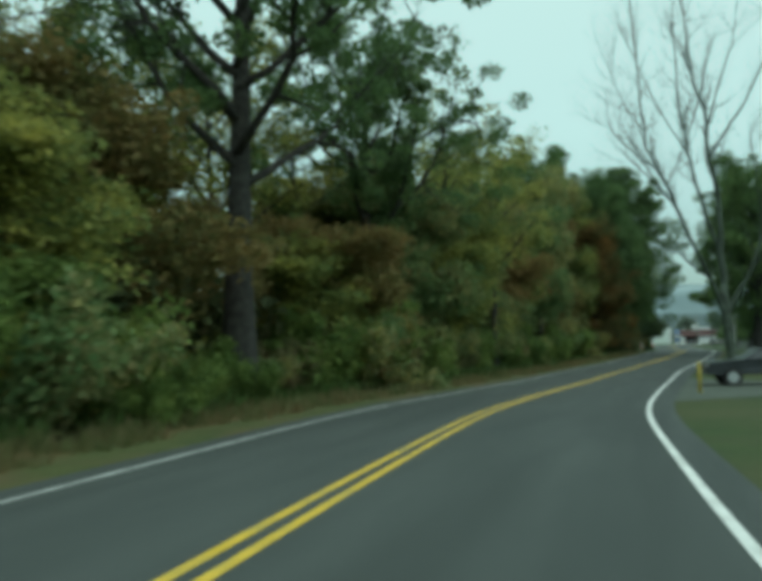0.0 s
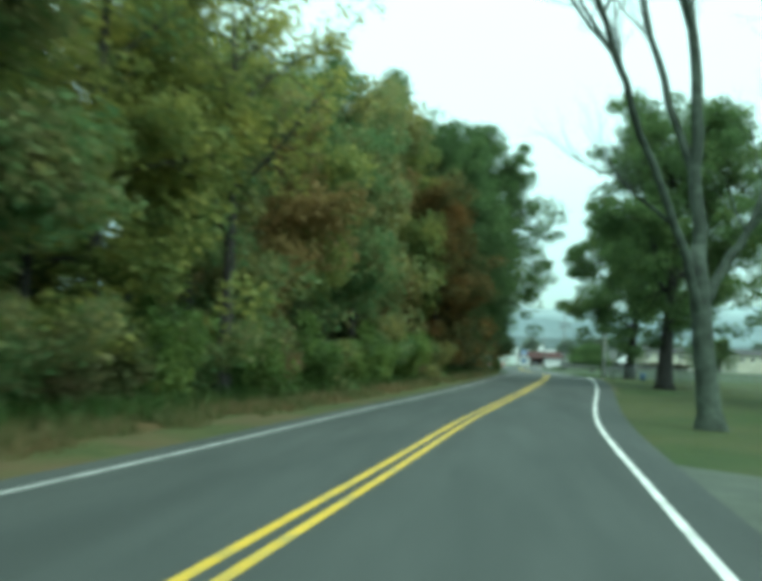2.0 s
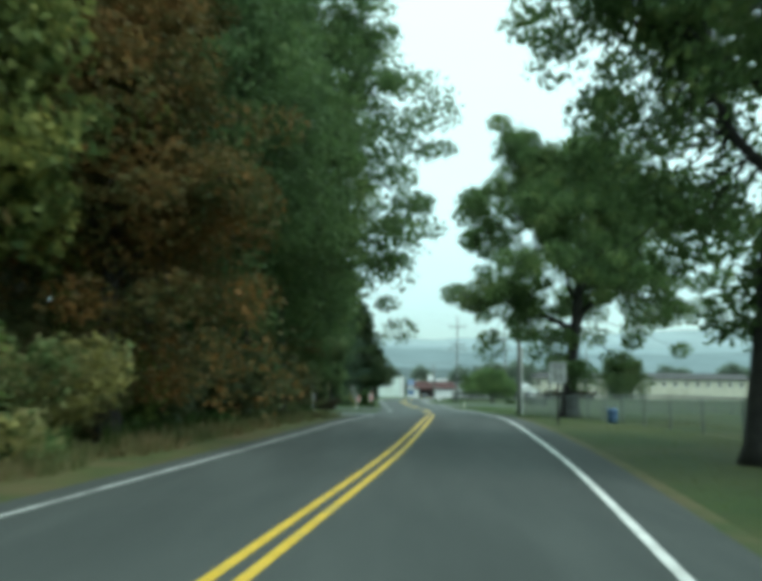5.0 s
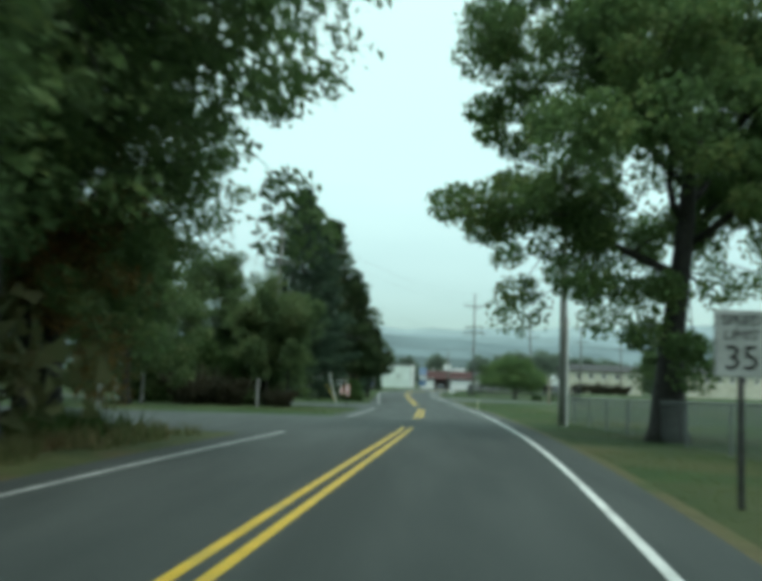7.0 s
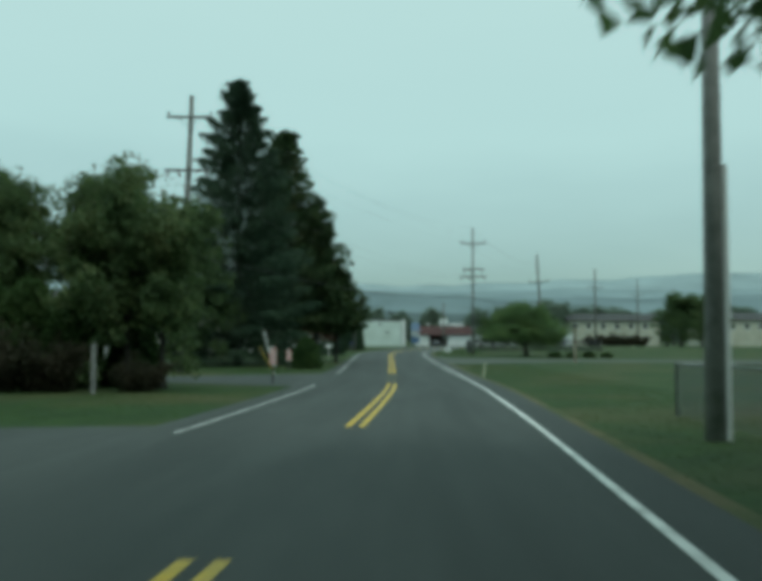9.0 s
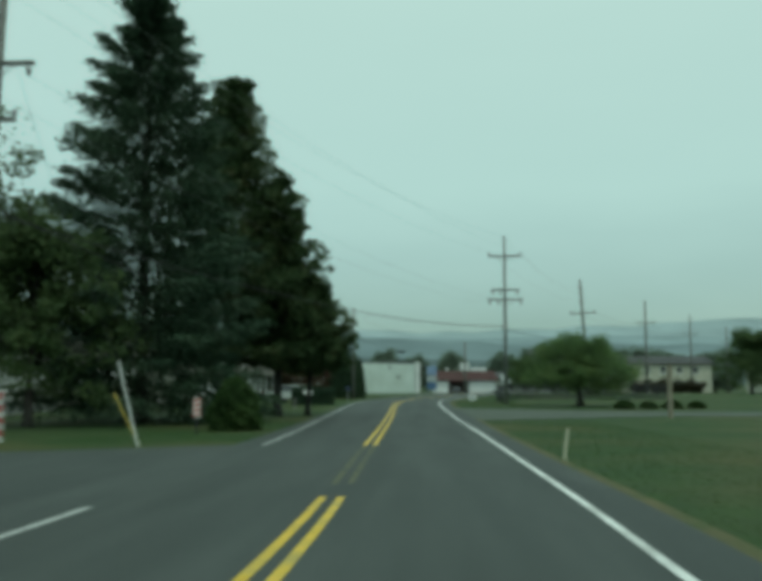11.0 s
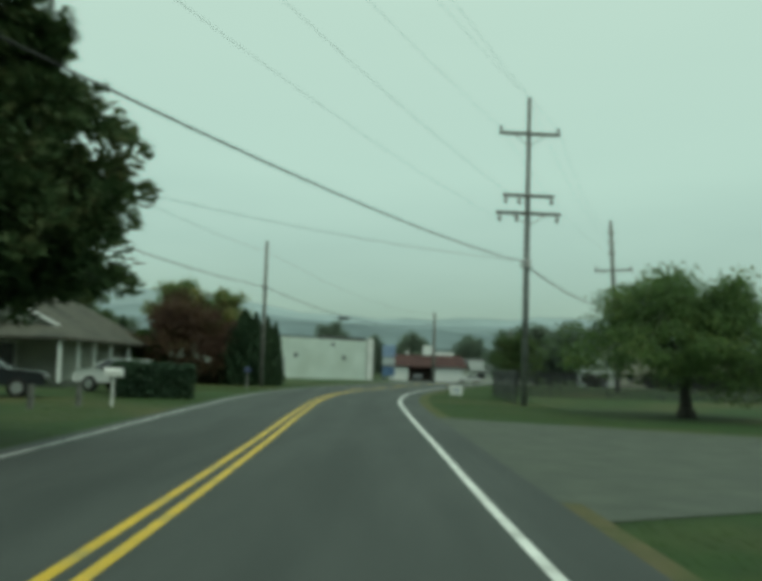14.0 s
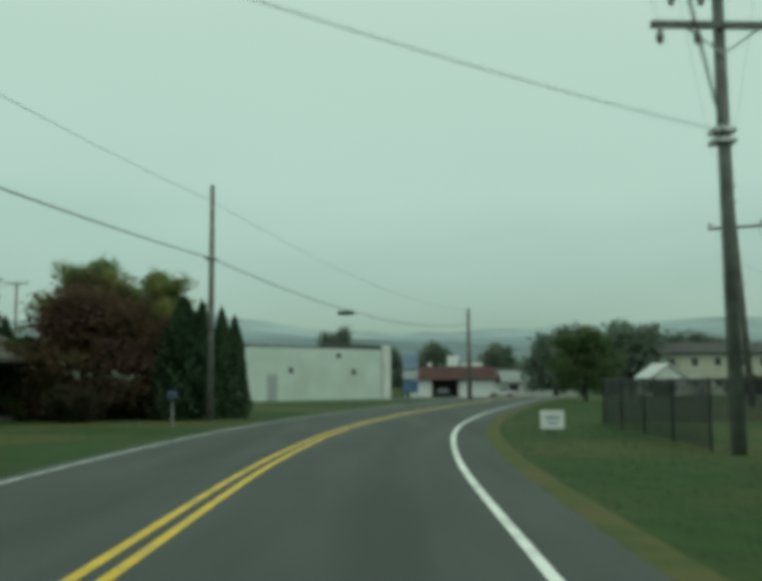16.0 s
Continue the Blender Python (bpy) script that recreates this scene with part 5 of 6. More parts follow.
def mailbox(x, y, material, label, rz=90.0, extra=None):
    root = thing("mailbox", x, y, gz(x, y) - 0.1, label, "mailbox", rz=rz)
    part("post", block(-0.036, 0.036, -0.036, 0.036, -0.2, 0.98, 0.008), TRIM_WHITE if material is not DULL_BLUE else POLE_GREY, root)
    v, f = [], []
    prof = [(-0.11, 0.98), (0.11, 0.98), (0.11, 1.12)] + [(0.11 * math.cos(a), 1.12 + 0.11 * math.sin(a)) for a in np.linspace(0.4, 2.74, 6)] + [(-0.11, 1.12)]
    for yy in (-0.26, 0.26):
        v += [(a, yy, b) for a, b in prof]
    n = len(prof)
    f = [(i, (i + 1) % n, n + (i + 1) % n, n + i) for i in range(n)] + [tuple(range(n - 1, -1, -1)), tuple(range(n, 2 * n))]
    box = part("box", (v, f), material, root)
    part("door", block(-0.10, 0.10, -0.275, -0.262, 0.99, 1.19, 0.004), material, box)
    part("flag", block(0.112, 0.12, -0.1, 0.06, 1.1, 1.15), RED_PAINT, box)
    if extra:
        part("paper_box", block(-0.10, 0.10, -0.24, 0.22, 0.74, 0.94, 0.015), extra, root)
    return root


mailbox(-6.1, 60.2, TRIM_WHITE, "white domed mailbox on a white post by the drive", 90)
mailbox(-5.2, 81.6, DULL_BLUE, "dull blue mailbox on a grey post under the hedge", 25)
ub = thing("barrel", 5.6, -30.9, gz(5.6, -30.9), "blue plastic barrel beside the fence", "barrel")
part("drum", tube([(0, 0, 0), (0, 0, 0.02), (0, 0, 0.19), (0, 0, 0.20), (0, 0, 0.22), (0, 0, 0.39), (0, 0, 0.4), (0, 0, 0.56), (0, 0, 0.58)], [0.18, 0.2, 0.205, 0.215, 0.205, 0.205, 0.215, 0.2, 0.17], 16), BLUE_PAINT, ub, "", True)

# small white folded board lying on the verge
wb = thing("folded_board", -15.3, -87.0, gz(-15.3, -87.0) + 0.02, "small white folded board standing on the verge", "board", rz=20)
for s in (-1, 1):
    part("panel", ([(-0.16, s * 0.17, 0), (0.16, s * 0.17, 0), (0.05, 0.012 * s, 0.42), (-0.05, 0.012 * s, 0.42), (-0.16, s * 0.155, 0), (0.16, s * 0.155, 0), (0.05, 0.0, 0.42), (-0.05, 0.0, 0.42)],
                   [(0, 1, 2, 3), (7, 6, 5, 4), (0, 4, 5, 1), (1, 5, 6, 2), (2, 6, 7, 3), (3, 7, 4, 0)]), TRIM_WHITE, wb)

# ---- chain-link fences ----


def chain_link(points, height, label, wire=0.005, pitch=0.075, material=STEEL):
    x0, y0 = points[0]
    root = thing("chain_link_fence", x0, y0, 0, label, "fence")
    strips_v, strips_f = [], []
    for (ax, ay), (bx, by) in zip(points, points[1:]):
        length = math.hypot(bx - ax, by - ay)
        ux, uy = (bx - ax) / length, (by - ay) / length
        n = max(1, round(length / 3.0))
        tops = []
        for i in range(n + 1):
            px, py = ax + (bx - ax) * i / n, ay + (by - ay) * i / n
            z = gz(px, py)
            tops.append((px - x0, py - y0, z + height))
            part("post", tube([(px - x0, py - y0, z - 0.3), (px - x0, py - y0, z + height), (px - x0, py - y0, z + height + 0.04)], [0.03, 0.03, 0.012], 8), material, root)
        part("top_rail", tube(tops, [0.022] * len(tops), 6), material, root)
        s = -height
        while s < length:
            for sign in (1, -1):
                a0, a1 = (s, s + height) if sign > 0 else (s + height, s)
                t0, t1 = 0.0, 1.0
                if a1 > a0:
                    t0, t1 = max(0.0, -a0 / height), min(1.0, (length - a0) / height)
                else:
                    t0, t1 = max(0.0, (a0 - length) / height), min(1.0, a0 / height)
                if t1 - t0 < 0.05:
                    continue
                o = len(strips_v)
                for t, w in ((t0, -wire), (t0, wire), (t1, wire), (t1, -wire)):
                    l = a0 + (a1 - a0) * t + w
                    px, py = ax + ux * l, ay + uy * l
                    strips_v.append((px - x0, py - y0, gz(px, py) + 0.04 + (height - 0.06) * t))
                strips_f.append((o, o + 1, o + 2, o + 3))
            s += pitch
    tagged(part("mesh", (strips_v, strips_f), material, root), kind="stuff")
    return root


FENCE_GREY = surface("fence_wire", (0.17, 0.19, 0.19), (0.24, 0.26, 0.26), 6, 0.55, 0.0, metal=0.4)
chain_link([(5.9, -46.0), (6.3, -3.0), (40.0, 0.0)], 1.1, "waist-high grey chain-link fence along the lawn", 0.006, 0.07, FENCE_GREY)
chain_link([(7.65, 71.2), (8.1, 82.0), (24.0, 84.0)], 1.36, "dark chain-link fence beside a utility pole", 0.010, 0.06, DARK_METAL)

# ---- vehicles ----


def car(x, y, rz, material, label, pickup=False):
    root = thing("car", x, y, gz(x, y), label, "car", rz=rz)
    side = [(-2.25, 0.42), (-2.28, 0.68), (-2.15, 0.86), (-1.05, 0.95), (-0.4, 1.36), (0.75, 1.40), (1.45, 1.0), (2.15, 0.93), (2.25, 0.7), (2.22, 0.42)]
    if pickup:
        side = [(-2.5, 0.5), (-2.55, 0.85), (-2.4, 1.02), (-1.1, 1.10), (-0.55, 1.66), (0.55, 1.68), (0.7, 1.12), (2.6, 1.10), (2.62, 0.55), (2.6, 0.5)]
    n = len(side)
    v = []
    for s, wid in ((-1, 0.84), (-1, 0.90), (1, 0.90), (1, 0.84)):
        for i, (a, b) in enumerate(side):
            tuck = 0.16 * max(0.0, b - 0.95) / 0.45
            v.append((a * (0.985 if wid < 0.9 else 1), s * (wid - tuck), b))
    f = []
    for k in range(3):
        for i in range(n):
            j = (i + 1) % n
            f.append((k * n + i, k * n + j, (k + 1) * n + j, (k + 1) * n + i))
    f += [tuple(range(n - 1, -1, -1)), tuple(range(3 * n, 4 * n))]
    part("body", (v, f), material, root)
    for s in (-1, 1):
        w = 0.79 if not pickup else 0.74
        glass = [(-0.88, 0.97), (-0.36, 1.30), (0.70, 1.33), (1.20, 1.0)] if not pickup else [(-0.98, 1.14), (-0.5, 1.6), (0.5, 1.61), (0.58, 1.15)]
        vv = [(a, s * (0.905 - 0.16 * max(0.0, b - 0.95) / 0.45 + q), b) for q in (0.0, 0.008) for a, b in glass]
        part("side_window", (vv, [(0, 1, 2, 3), (7, 6, 5, 4), (0, 4, 5, 1), (1, 5, 6, 2), (2, 6, 7, 3), (3, 7, 4, 0)]), GLASS_DARK, root)
        part("headlight", block(-2.3, -2.2, s * 0.62 - 0.16, s * 0.62 + 0.16, 0.66, 0.80, 0.02), PORCELAIN, root)
        part("tail_light", block(2.18, 2.27 if not pickup else 2.65, s * 0.70 - 0.12, s * 0.70 + 0.12, 0.74, 0.88, 0.02), RED_PAINT, root)
        for wx in ((-1.4, 1.4) if not pickup else (-1.6, 1.6)):
            ring = [(wx + 0.33 * math.cos(a), 0.33 + 0.33 * math.sin(a)) for a in np.linspace(0, 2 * math.pi, 18, endpoint=False)]
            tv = [(a, s * q, b) for q in (0.72, 0.93) for a, b in ring]
            tf = [(i, (i + 1) % 18, 18 + (i + 1) % 18, 18 + i) for i in range(18)] + [tuple(range(17, -1, -1)), tuple(range(18, 36))]
            wheel = part("wheel", (tv, tf), RUBBER, root)
            rv = [(wx + 0.2 * math.cos(a), s * q, 0.33 + 0.2 * math.sin(a)) for q in (0.9, 0.945) for a in np.linspace(0, 2 * math.pi, 12, endpoint=False)]
            rf = [(i, (i + 1) % 12, 12 + (i + 1) % 12, 12 + i) for i in range(12)] + [tuple(range(11, -1, -1)), tuple(range(12, 24))]
            part("rim", (rv, rf), STEEL, wheel)
    return root


car(-0.9, -94.6, 6, CAR_DARK, "dark sedan parked on the driveway")
car(-8.4, 70.6, 162, CAR_WHITE, "white sedan parked before the porch")
car(-11.8, 63.8, 195, CAR_DARK, "dark sedan parked under the pines")
car(-13.6, 59.8, 5, CAR_WHITE, "pale car parked beyond the pine trunks")
car(18.5, 199.0, 10, CAR_WHITE, "white car parked by the garages")
car(9.0, 198.0, 90, CAR_DARK, "dark car before the garage door")

# ---- buildings ----


def window(parent, x0, x1, z0, z1, y=0.0, bars=1):
    """A window in a wall that faces -y: frame, sill and panes."""
    w = part("window", join(block(x0, x1, y - 0.05, y + 0.02, z1 - 0.07, z1), block(x0, x1, y - 0.05, y + 0.02, z0, z0 + 0.06), block(x0, x0 + 0.07, y - 0.05, y + 0.02, z0 + 0.06, z1 - 0.07), block(x1 - 0.07, x1, y - 0.05, y + 0.02, z0 + 0.06, z1 - 0.07)), TRIM_WHITE, parent)
    step = (x1 - x0 - 0.14) / (bars + 1)
    for i in range(bars + 1):
        part("pane", block(x0 + 0.07 + i * step + 0.015, x0 + 0.07 + (i + 1) * step - 0.015, y - 0.025, y + 0.01, z0 + 0.06, z1 - 0.07), GLASS_DARK, w)
    part("sill", block(x0 - 0.05, x1 + 0.05, y - 0.10, y + 0.02, z0 - 0.05, z0), TRIM_WHITE, w)
    return w


def gable_roof(parent, x0, x1, y0, y1, z0, z1, material, along="y", over=0.35, name="roof"):
    """Two sloping slabs with a ridge along x or y."""
    if along == "y":
        m = (x0 + x1) / 2
        pro = [(x0 - over, z0 - over * (z1 - z0) / (m - x0)), (m, z1), (x1 + over, z0 - over * (z1 - z0) / (m - x0))]
        a, b = y0 - over, y1 + over
        v = [(p, q, z) for q in (a, b) for p, z in pro] + [(p, q, z + 0.14) for q in (a, b) for p, z in pro]
    else:
        m = (y0 + y1) / 2
        pro = [(y0 - over, z0 - over * (z1 - z0) / (m - y0)), (m, z1), (y1 + over, z0 - over * (z1 - z0) / (m - y0))]
        a, b = x0 - over, x1 + over
        v = [(q, p, z) for q in (a, b) for p, z in pro] + [(q, p, z + 0.14) for q in (a, b) for p, z in pro]
    f = [(0, 1, 4, 3), (1, 2, 5, 4), (9, 10, 7, 6), (10, 11, 8, 7), (0, 6, 7, 1), (1, 7, 8, 2), (3, 4, 10, 9), (4, 5, 11, 10), (0, 3, 9, 6), (2, 8, 11, 5)]
    return part(name, (v, f), material, parent)


# white block building on the bend, its long wall slanting away from the road
wb = thing("white_building", -9.9, 121.7, gz(-9.9, 121.7), "long white painted block building with a flat dark roof", "building", rz=42)
part("wall", block(-9, 14.6, 0, 12, -0.4, 4.15), WHITE_BLOCK, wb)
part("pilaster", block(13.9, 14.75, -0.25, 0.0, -0.4, 4.45, 0.03), WHITE_PAINT, wb)
part("roof", block(-8.8, 13.8, 0.3, 11.8, 4.152, 4.32), ROOF_DARK, wb)
part("parapet", block(7.6, 13.9, 0.10, 0.32, 4.15, 4.50, 0.02), ROOF_DARK, wb, "dark raised roof edge")
d = part("door", block(2.2, 3.15, -0.05, 0.0, -0.05, 2.05, 0.01), surface("grey_door", (0.32, 0.36, 0.36), (0.38, 0.42, 0.42), 2), wb)
part("handle", tube([(3.05, -0.06, 1.0), (3.05, -0.12, 1.0)], [0.02, 0.02], 6), STEEL, d)
for wx, wz, ww, wh in ((4.2, 2.1, 0.45, 0.5), (10.6, 2.0, 0.4, 0.5), (9.0, 3.4, 0.45, 0.4)):
    v_ = part("vent", join(block(wx, wx + ww, -0.05, 0.0, wz, wz + 0.05), block(wx, wx + ww, -0.05, 0.0, wz + wh - 0.05, wz + wh), block(wx, wx + 0.05, -0.05, 0.0, wz + 0.05, wz + wh - 0.05), block(wx + ww - 0.05, wx + ww, -0.05, 0.0, wz + 0.05, wz + wh - 0.05)), STEEL, wb)
    part("pane", block(wx + 0.05, wx + ww - 0.05, -0.03, -0.004, wz + 0.05, wz + wh - 0.05), GLASS_DARK, v_)

py = thing("pylon_sign", 3.0, 138.5, gz(3, 138.5), "stacked blue and grey pylon sign by the forecourt", "sign", rz=-3)
for s in (-0.55, 0.55):
    part("post", block(s - 0.08, s + 0.08, -0.08, 0.08, -0.2, 3.9, 0.015), STEEL, py)
part("panel", block(-0.75, 0.75, -0.14, -0.085, 2.7, 4.1, 0.03), surface("pale_blue_panel", (0.20, 0.28, 0.42), (0.26, 0.34, 0.48), 2), py, "pale blue sign panel")
part("panel", block(-0.72, 0.72, -0.14, -0.085, 1.75, 2.55, 0.03), surface("grey_panel", (0.40, 0.44, 0.45), (0.48, 0.52, 0.53), 2), py, "grey sign panel")
part("panel", block(-0.72, 0.72, -0.14, -0.085, 0.5, 1.6, 0.03), BLUE_PAINT, py, "blue sign panel")

gr = thing("garage_building", 4.0, 205.0, gz(4, 205), "low white garage building with a red roof and open bay", "building", rz=-2)
part("wall", block(0, 3.6, 0, 9, -0.3, 2.9), WHITE_PAINT, gr)
part("wall", block(8.0, 14.2, 0, 9, -0.3, 2.9), WHITE_PAINT, gr)
part("back_wall", block(3.6, 8.0, 4.5, 9, -0.3, 2.9), surface("bay_wall", (0.10, 0.07, 0.06), (0.14, 0.10, 0.09), 2), gr)
for a, b in ((0.5, 3.2), (8.5, 13.6)):
    dd = part("garage_door", block(a, b, -0.06, 0.0, -0.05, 2.4, 0.01), TRIM_WHITE, gr)
    for i in range(1, 4):
        part("rail", block(a + 0.05, b - 0.05, -0.075, -0.058, i * 0.6 - 0.02, i * 0.6 + 0.02), STEEL, dd)
v = [(-0.6, -0.6, 2.9), (14.8, -0.6, 2.9), (14.8, 9.6, 2.9), (-0.6, 9.6, 2.9), (0.6, 0.9, 5.1), (13.6, 0.9, 5.1), (13.6, 8.1, 5.1), (0.6, 8.1, 5.1)]
part("roof", (v, [(3, 2, 1, 0), (4, 5, 6, 7), (0, 1, 5, 4), (1, 2, 6, 5), (2, 3, 7, 6), (3, 0, 4, 7)]), ROOF_RED, gr, "red sloping roof")
part("roof_sign", block(6.2, 8.1, 0.6, 0.85, 5.1, 6.9, 0.05), TRIM_WHITE, gr, "square white roof sign")
part("roof_vent", block(3.0, 3.5, 1.0, 1.5, 5.1, 5.8, 0.05), TRIM_WHITE, gr)
part("roof_unit", block(8.6, 12.2, 2.0, 4.0, 5.1, 5.7, 0.08), TRIM_WHITE, gr, "white roof equipment")

sh = thing("shop_building", 20.5, 214.0, gz(20, 214), "low pale shop building with a grey roof", "building")
part("wall", block(0, 13, 0, 8, -0.3, 2.6), surface("pale_wall", (0.42, 0.45, 0.42), (0.5, 0.53, 0.49), 1), sh)
gable_roof(sh, 0, 13, 0, 8, 2.6, 4.4, surface("grey_roof", (0.20, 0.22, 0.215), (0.27, 0.29, 0.28), 1.5), "x")
for a in (1.0, 4.2, 8.6):
    window(sh, a, a + 1.8, 0.9, 2.2)


def long_house(x, y, w, depth, h, rz, wall, roof, label, rows, ridge=1.3):
    root = thing("apartment_building", x, y, gz(x, min(y, 300)), label, "building", rz=rz)
    part("wall", block(0, w, 0, depth, -0.4, h), wall, root)
    gable_roof(root, 0, w, 0, depth, h, h + ridge, roof, "x", 0.5)
    n = int(w / 3.2)
    for z0 in rows:
        for i in range(n):
            a = 0.9 + i * (w - 1.4) / n
            window(root, a, a + 1.1, z0, z0 + 1.3)
    return root


long_house(36.5, 173.0, 20, 9, 5.6, 4, BEIGE, ROOF_DARK, "long two-storey beige apartment building with a dark roof", (1.0, 3.7))
long_house(63.0, 160.0, 30, 9, 5.4, 14, BEIGE, ROOF_DARK, "long cream building with a row of windows", (3.4,))
long_house(8.5, 190.0 + 45, 18, 8, 4.0, 0, SAGE, ROOF_DARK, "grey-green building far behind the garages", (1.2,))
shed = thing("shed", 31.0, 158.0, gz(31, 158), "small white gabled shed among trees", "shed", rz=10)
part("wall", block(0, 4.2, 0, 4, -0.3, 2.1), WHITE_PAINT, shed)
part("gable", ([(0, 0, 2.1), (4.2, 0, 2.1), (2.1, 0, 3.6), (0, 0.2, 2.1), (4.2, 0.2, 2.1), (2.1, 0.2, 3.6)], [(0, 1, 2), (5, 4, 3), (0, 3, 4, 1), (1, 4, 5, 2), (2, 5, 3, 0)]), WHITE_PAINT, shed)
gable_roof(shed, 0, 4.2, 0, 4, 2.1, 3.6, surface("pale_roof", (0.5, 0.53, 0.52), (0.58, 0.6, 0.6), 2), "y", 0.25)
part("door", block(1.5, 2.6, -0.05, 0, 0.0, 1.95, 0.01), surface("shed_door", (0.3, 0.34, 0.36), (0.36, 0.4, 0.42), 2), shed)

# porch house beside the bend
ph = thing("porch_house", -24.0, 77.0, gz(-18, 77), "grey-green gabled house with a brown shingle roof and white porch posts", "house")
part("wall", block(0, 10.5, 0, 13, -0.3, 2.75), SAGE, ph)
part("gable", ([(0, -0.02, 2.75), (10.5, -0.02, 2.75), (5.25, -0.02, 5.35), (0, 0.2, 2.75), (10.5, 0.2, 2.75), (5.25, 0.2, 5.35)], [(0, 1, 2), (5, 4, 3), (0, 3, 4, 1), (1, 4, 5, 2), (2, 5, 3, 0)]), SAGE, ph)
gable_roof(ph, 0, 10.5, 0, 13, 2.75, 5.4, ROOF_BROWN, "y", 0.4)
for s in (-1, 1):
    part("rake_trim", tube([(5.25, -0.44, 5.45), (5.25 + s * 5.75, -0.44, 2.55)], [0.09, 0.09], 4), TRIM_WHITE, ph)
v = [(-0.5, -3.4, 2.15), (11.9, -3.4, 2.15), (11.9, 13.0, 2.15), (10.4, 13.0, 2.85), (10.4, 0.0, 2.85), (-0.5, 0.0, 2.85)]
v += [(a, b, c + 0.14) for a, b, c in v]
part("porch_roof", (v, [(0, 1, 4, 5), (1, 2, 3, 4), (11, 10, 7, 6), (10, 9, 8, 7), (0, 6, 7, 1), (1, 7, 8, 2), (2, 8, 9, 3), (5, 11, 6, 0)]), ROOF_BROWN, ph, "low brown shingle porch roof")
part("porch_floor", join(block(-0.4, 11.6, -3.1, 0.0, -0.2, 0.22), block(10.5, 11.6, 0.0, 12.5, -0.2, 0.22)), DRIVE, ph)
for a, b in ((0.0, -3.1), (4.0, -3.1), (8.0, -3.1), (11.4, -3.1), (11.4, -0.6), (11.4, 1.8), (11.4, 4.6), (11.4, 8.0)):
    part("porch_post", block(a - 0.08, a + 0.08, b - 0.08, b + 0.08, 0.2, 2.18, 0.015), TRIM_WHITE, ph)
for a, b in ((0.8, 2.2), (6.4, 8.2)):
    window(ph, a, b, 0.8, 2.1)
dr = part("door", block(4.0, 4.95, -0.05, 0.0, 0.2, 2.2, 0.01), surface("front_door", (0.10, 0.07, 0.05), (0.14, 0.10, 0.07), 3), ph)
part("handle", tube([(4.85, -0.06, 1.2), (4.85, -0.12, 1.2)], [0.025, 0.025], 6), STEEL, dr)

h2 = thing("bungalow", -30.0, 60.0, gz(-26, 60), "pale bungalow with a brown roof and white awning behind the pines", "house")
part("wall", block(0, 12.5, 0, 9, -0.3, 2.8), surface("pale_siding", (0.42, 0.43, 0.36), (0.5, 0.5, 0.43), 0.8), h2)
gable_roof(h2, 0, 12.5, 0, 9, 2.8, 4.8, ROOF_BROWN, "x", 0.4)
for a in (1.0, 4.4, 8.6):
    window(h2, a, a + 1.6, 0.9, 2.2)
part("awning", ([(9.5, -1.8, 2.0), (13.6, -1.8, 2.0), (13.6, 0.0, 2.6), (9.5, 0, 2.6), (9.5, -1.8, 2.06), (13.6, -1.8, 2.06), (13.6, 0.0, 2.66), (9.5, 0, 2.66)], [(3, 2, 1, 0), (4, 5, 6, 7), (0, 1, 5, 4), (1, 2, 6, 5), (2, 3, 7, 6), (3, 0, 4, 7)]), TRIM_WHITE, h2, "white metal awning")
for a in (9.7, 13.4):
    part("awning_post", block(a - 0.04, a + 0.04, -1.74, -1.66, 0.0, 2.0), TRIM_WHITE, h2)
h3 = thing("white_house", -30.0, 46.0, gz(-25, 46), "white house with shuttered windows behind lawn trees", "house")
part("wall", block(0, 9.5, 0, 8, -0.3, 3.2), WHITE_PAINT, h3)
gable_roof(h3, 0, 9.5, 0, 8, 3.2, 5.6, ROOF_DARK, "x", 0.4)
for a in (0.9, 3.6, 6.0, 7.9):
    window(h3, a, a + 1.0, 1.0, 2.4)

# clipped hedge, low bushes
def box_hedge(x0, y0, x1, y1, depth, height, label, leaves=16000):
    rng = np.random.default_rng(91)
    length = math.hypot(x1 - x0, y1 - y0)
    root = thing("hedge", x0, y0, gz(x0, y0), label, "hedge", rz=math.degrees(math.atan2(y1 - y0, x1 - x0)))
    part("core", block(0.12, length - 0.12, 0.12, depth - 0.12, -0.05, height - 0.12, 0.1), HEDGE_SOIL, root, "dark twiggy inside")
    p = rng.uniform(0, 1, (leaves, 3)) * (length, depth, height)
    face = rng.integers(0, 5, leaves)
    p[face == 0, 1] = 0
    p[face == 1, 1] = depth
    p[face == 2, 0] = 0
    p[face == 3, 0] = length
    p[face == 4, 2] = height
    p += rng.normal(0, 0.045, p.shape)
    p[:, 2] += 0.05 * np.sin(p[:, 0] * 2.1)
    p = p[p[:, 2] > 0.0]
    leaf_part("foliage", leaf_mesh("foliage", p, 0.10 * rng.uniform(0.6, 1.4, len(p)), rng), L_SPRUCE, root)
    return root


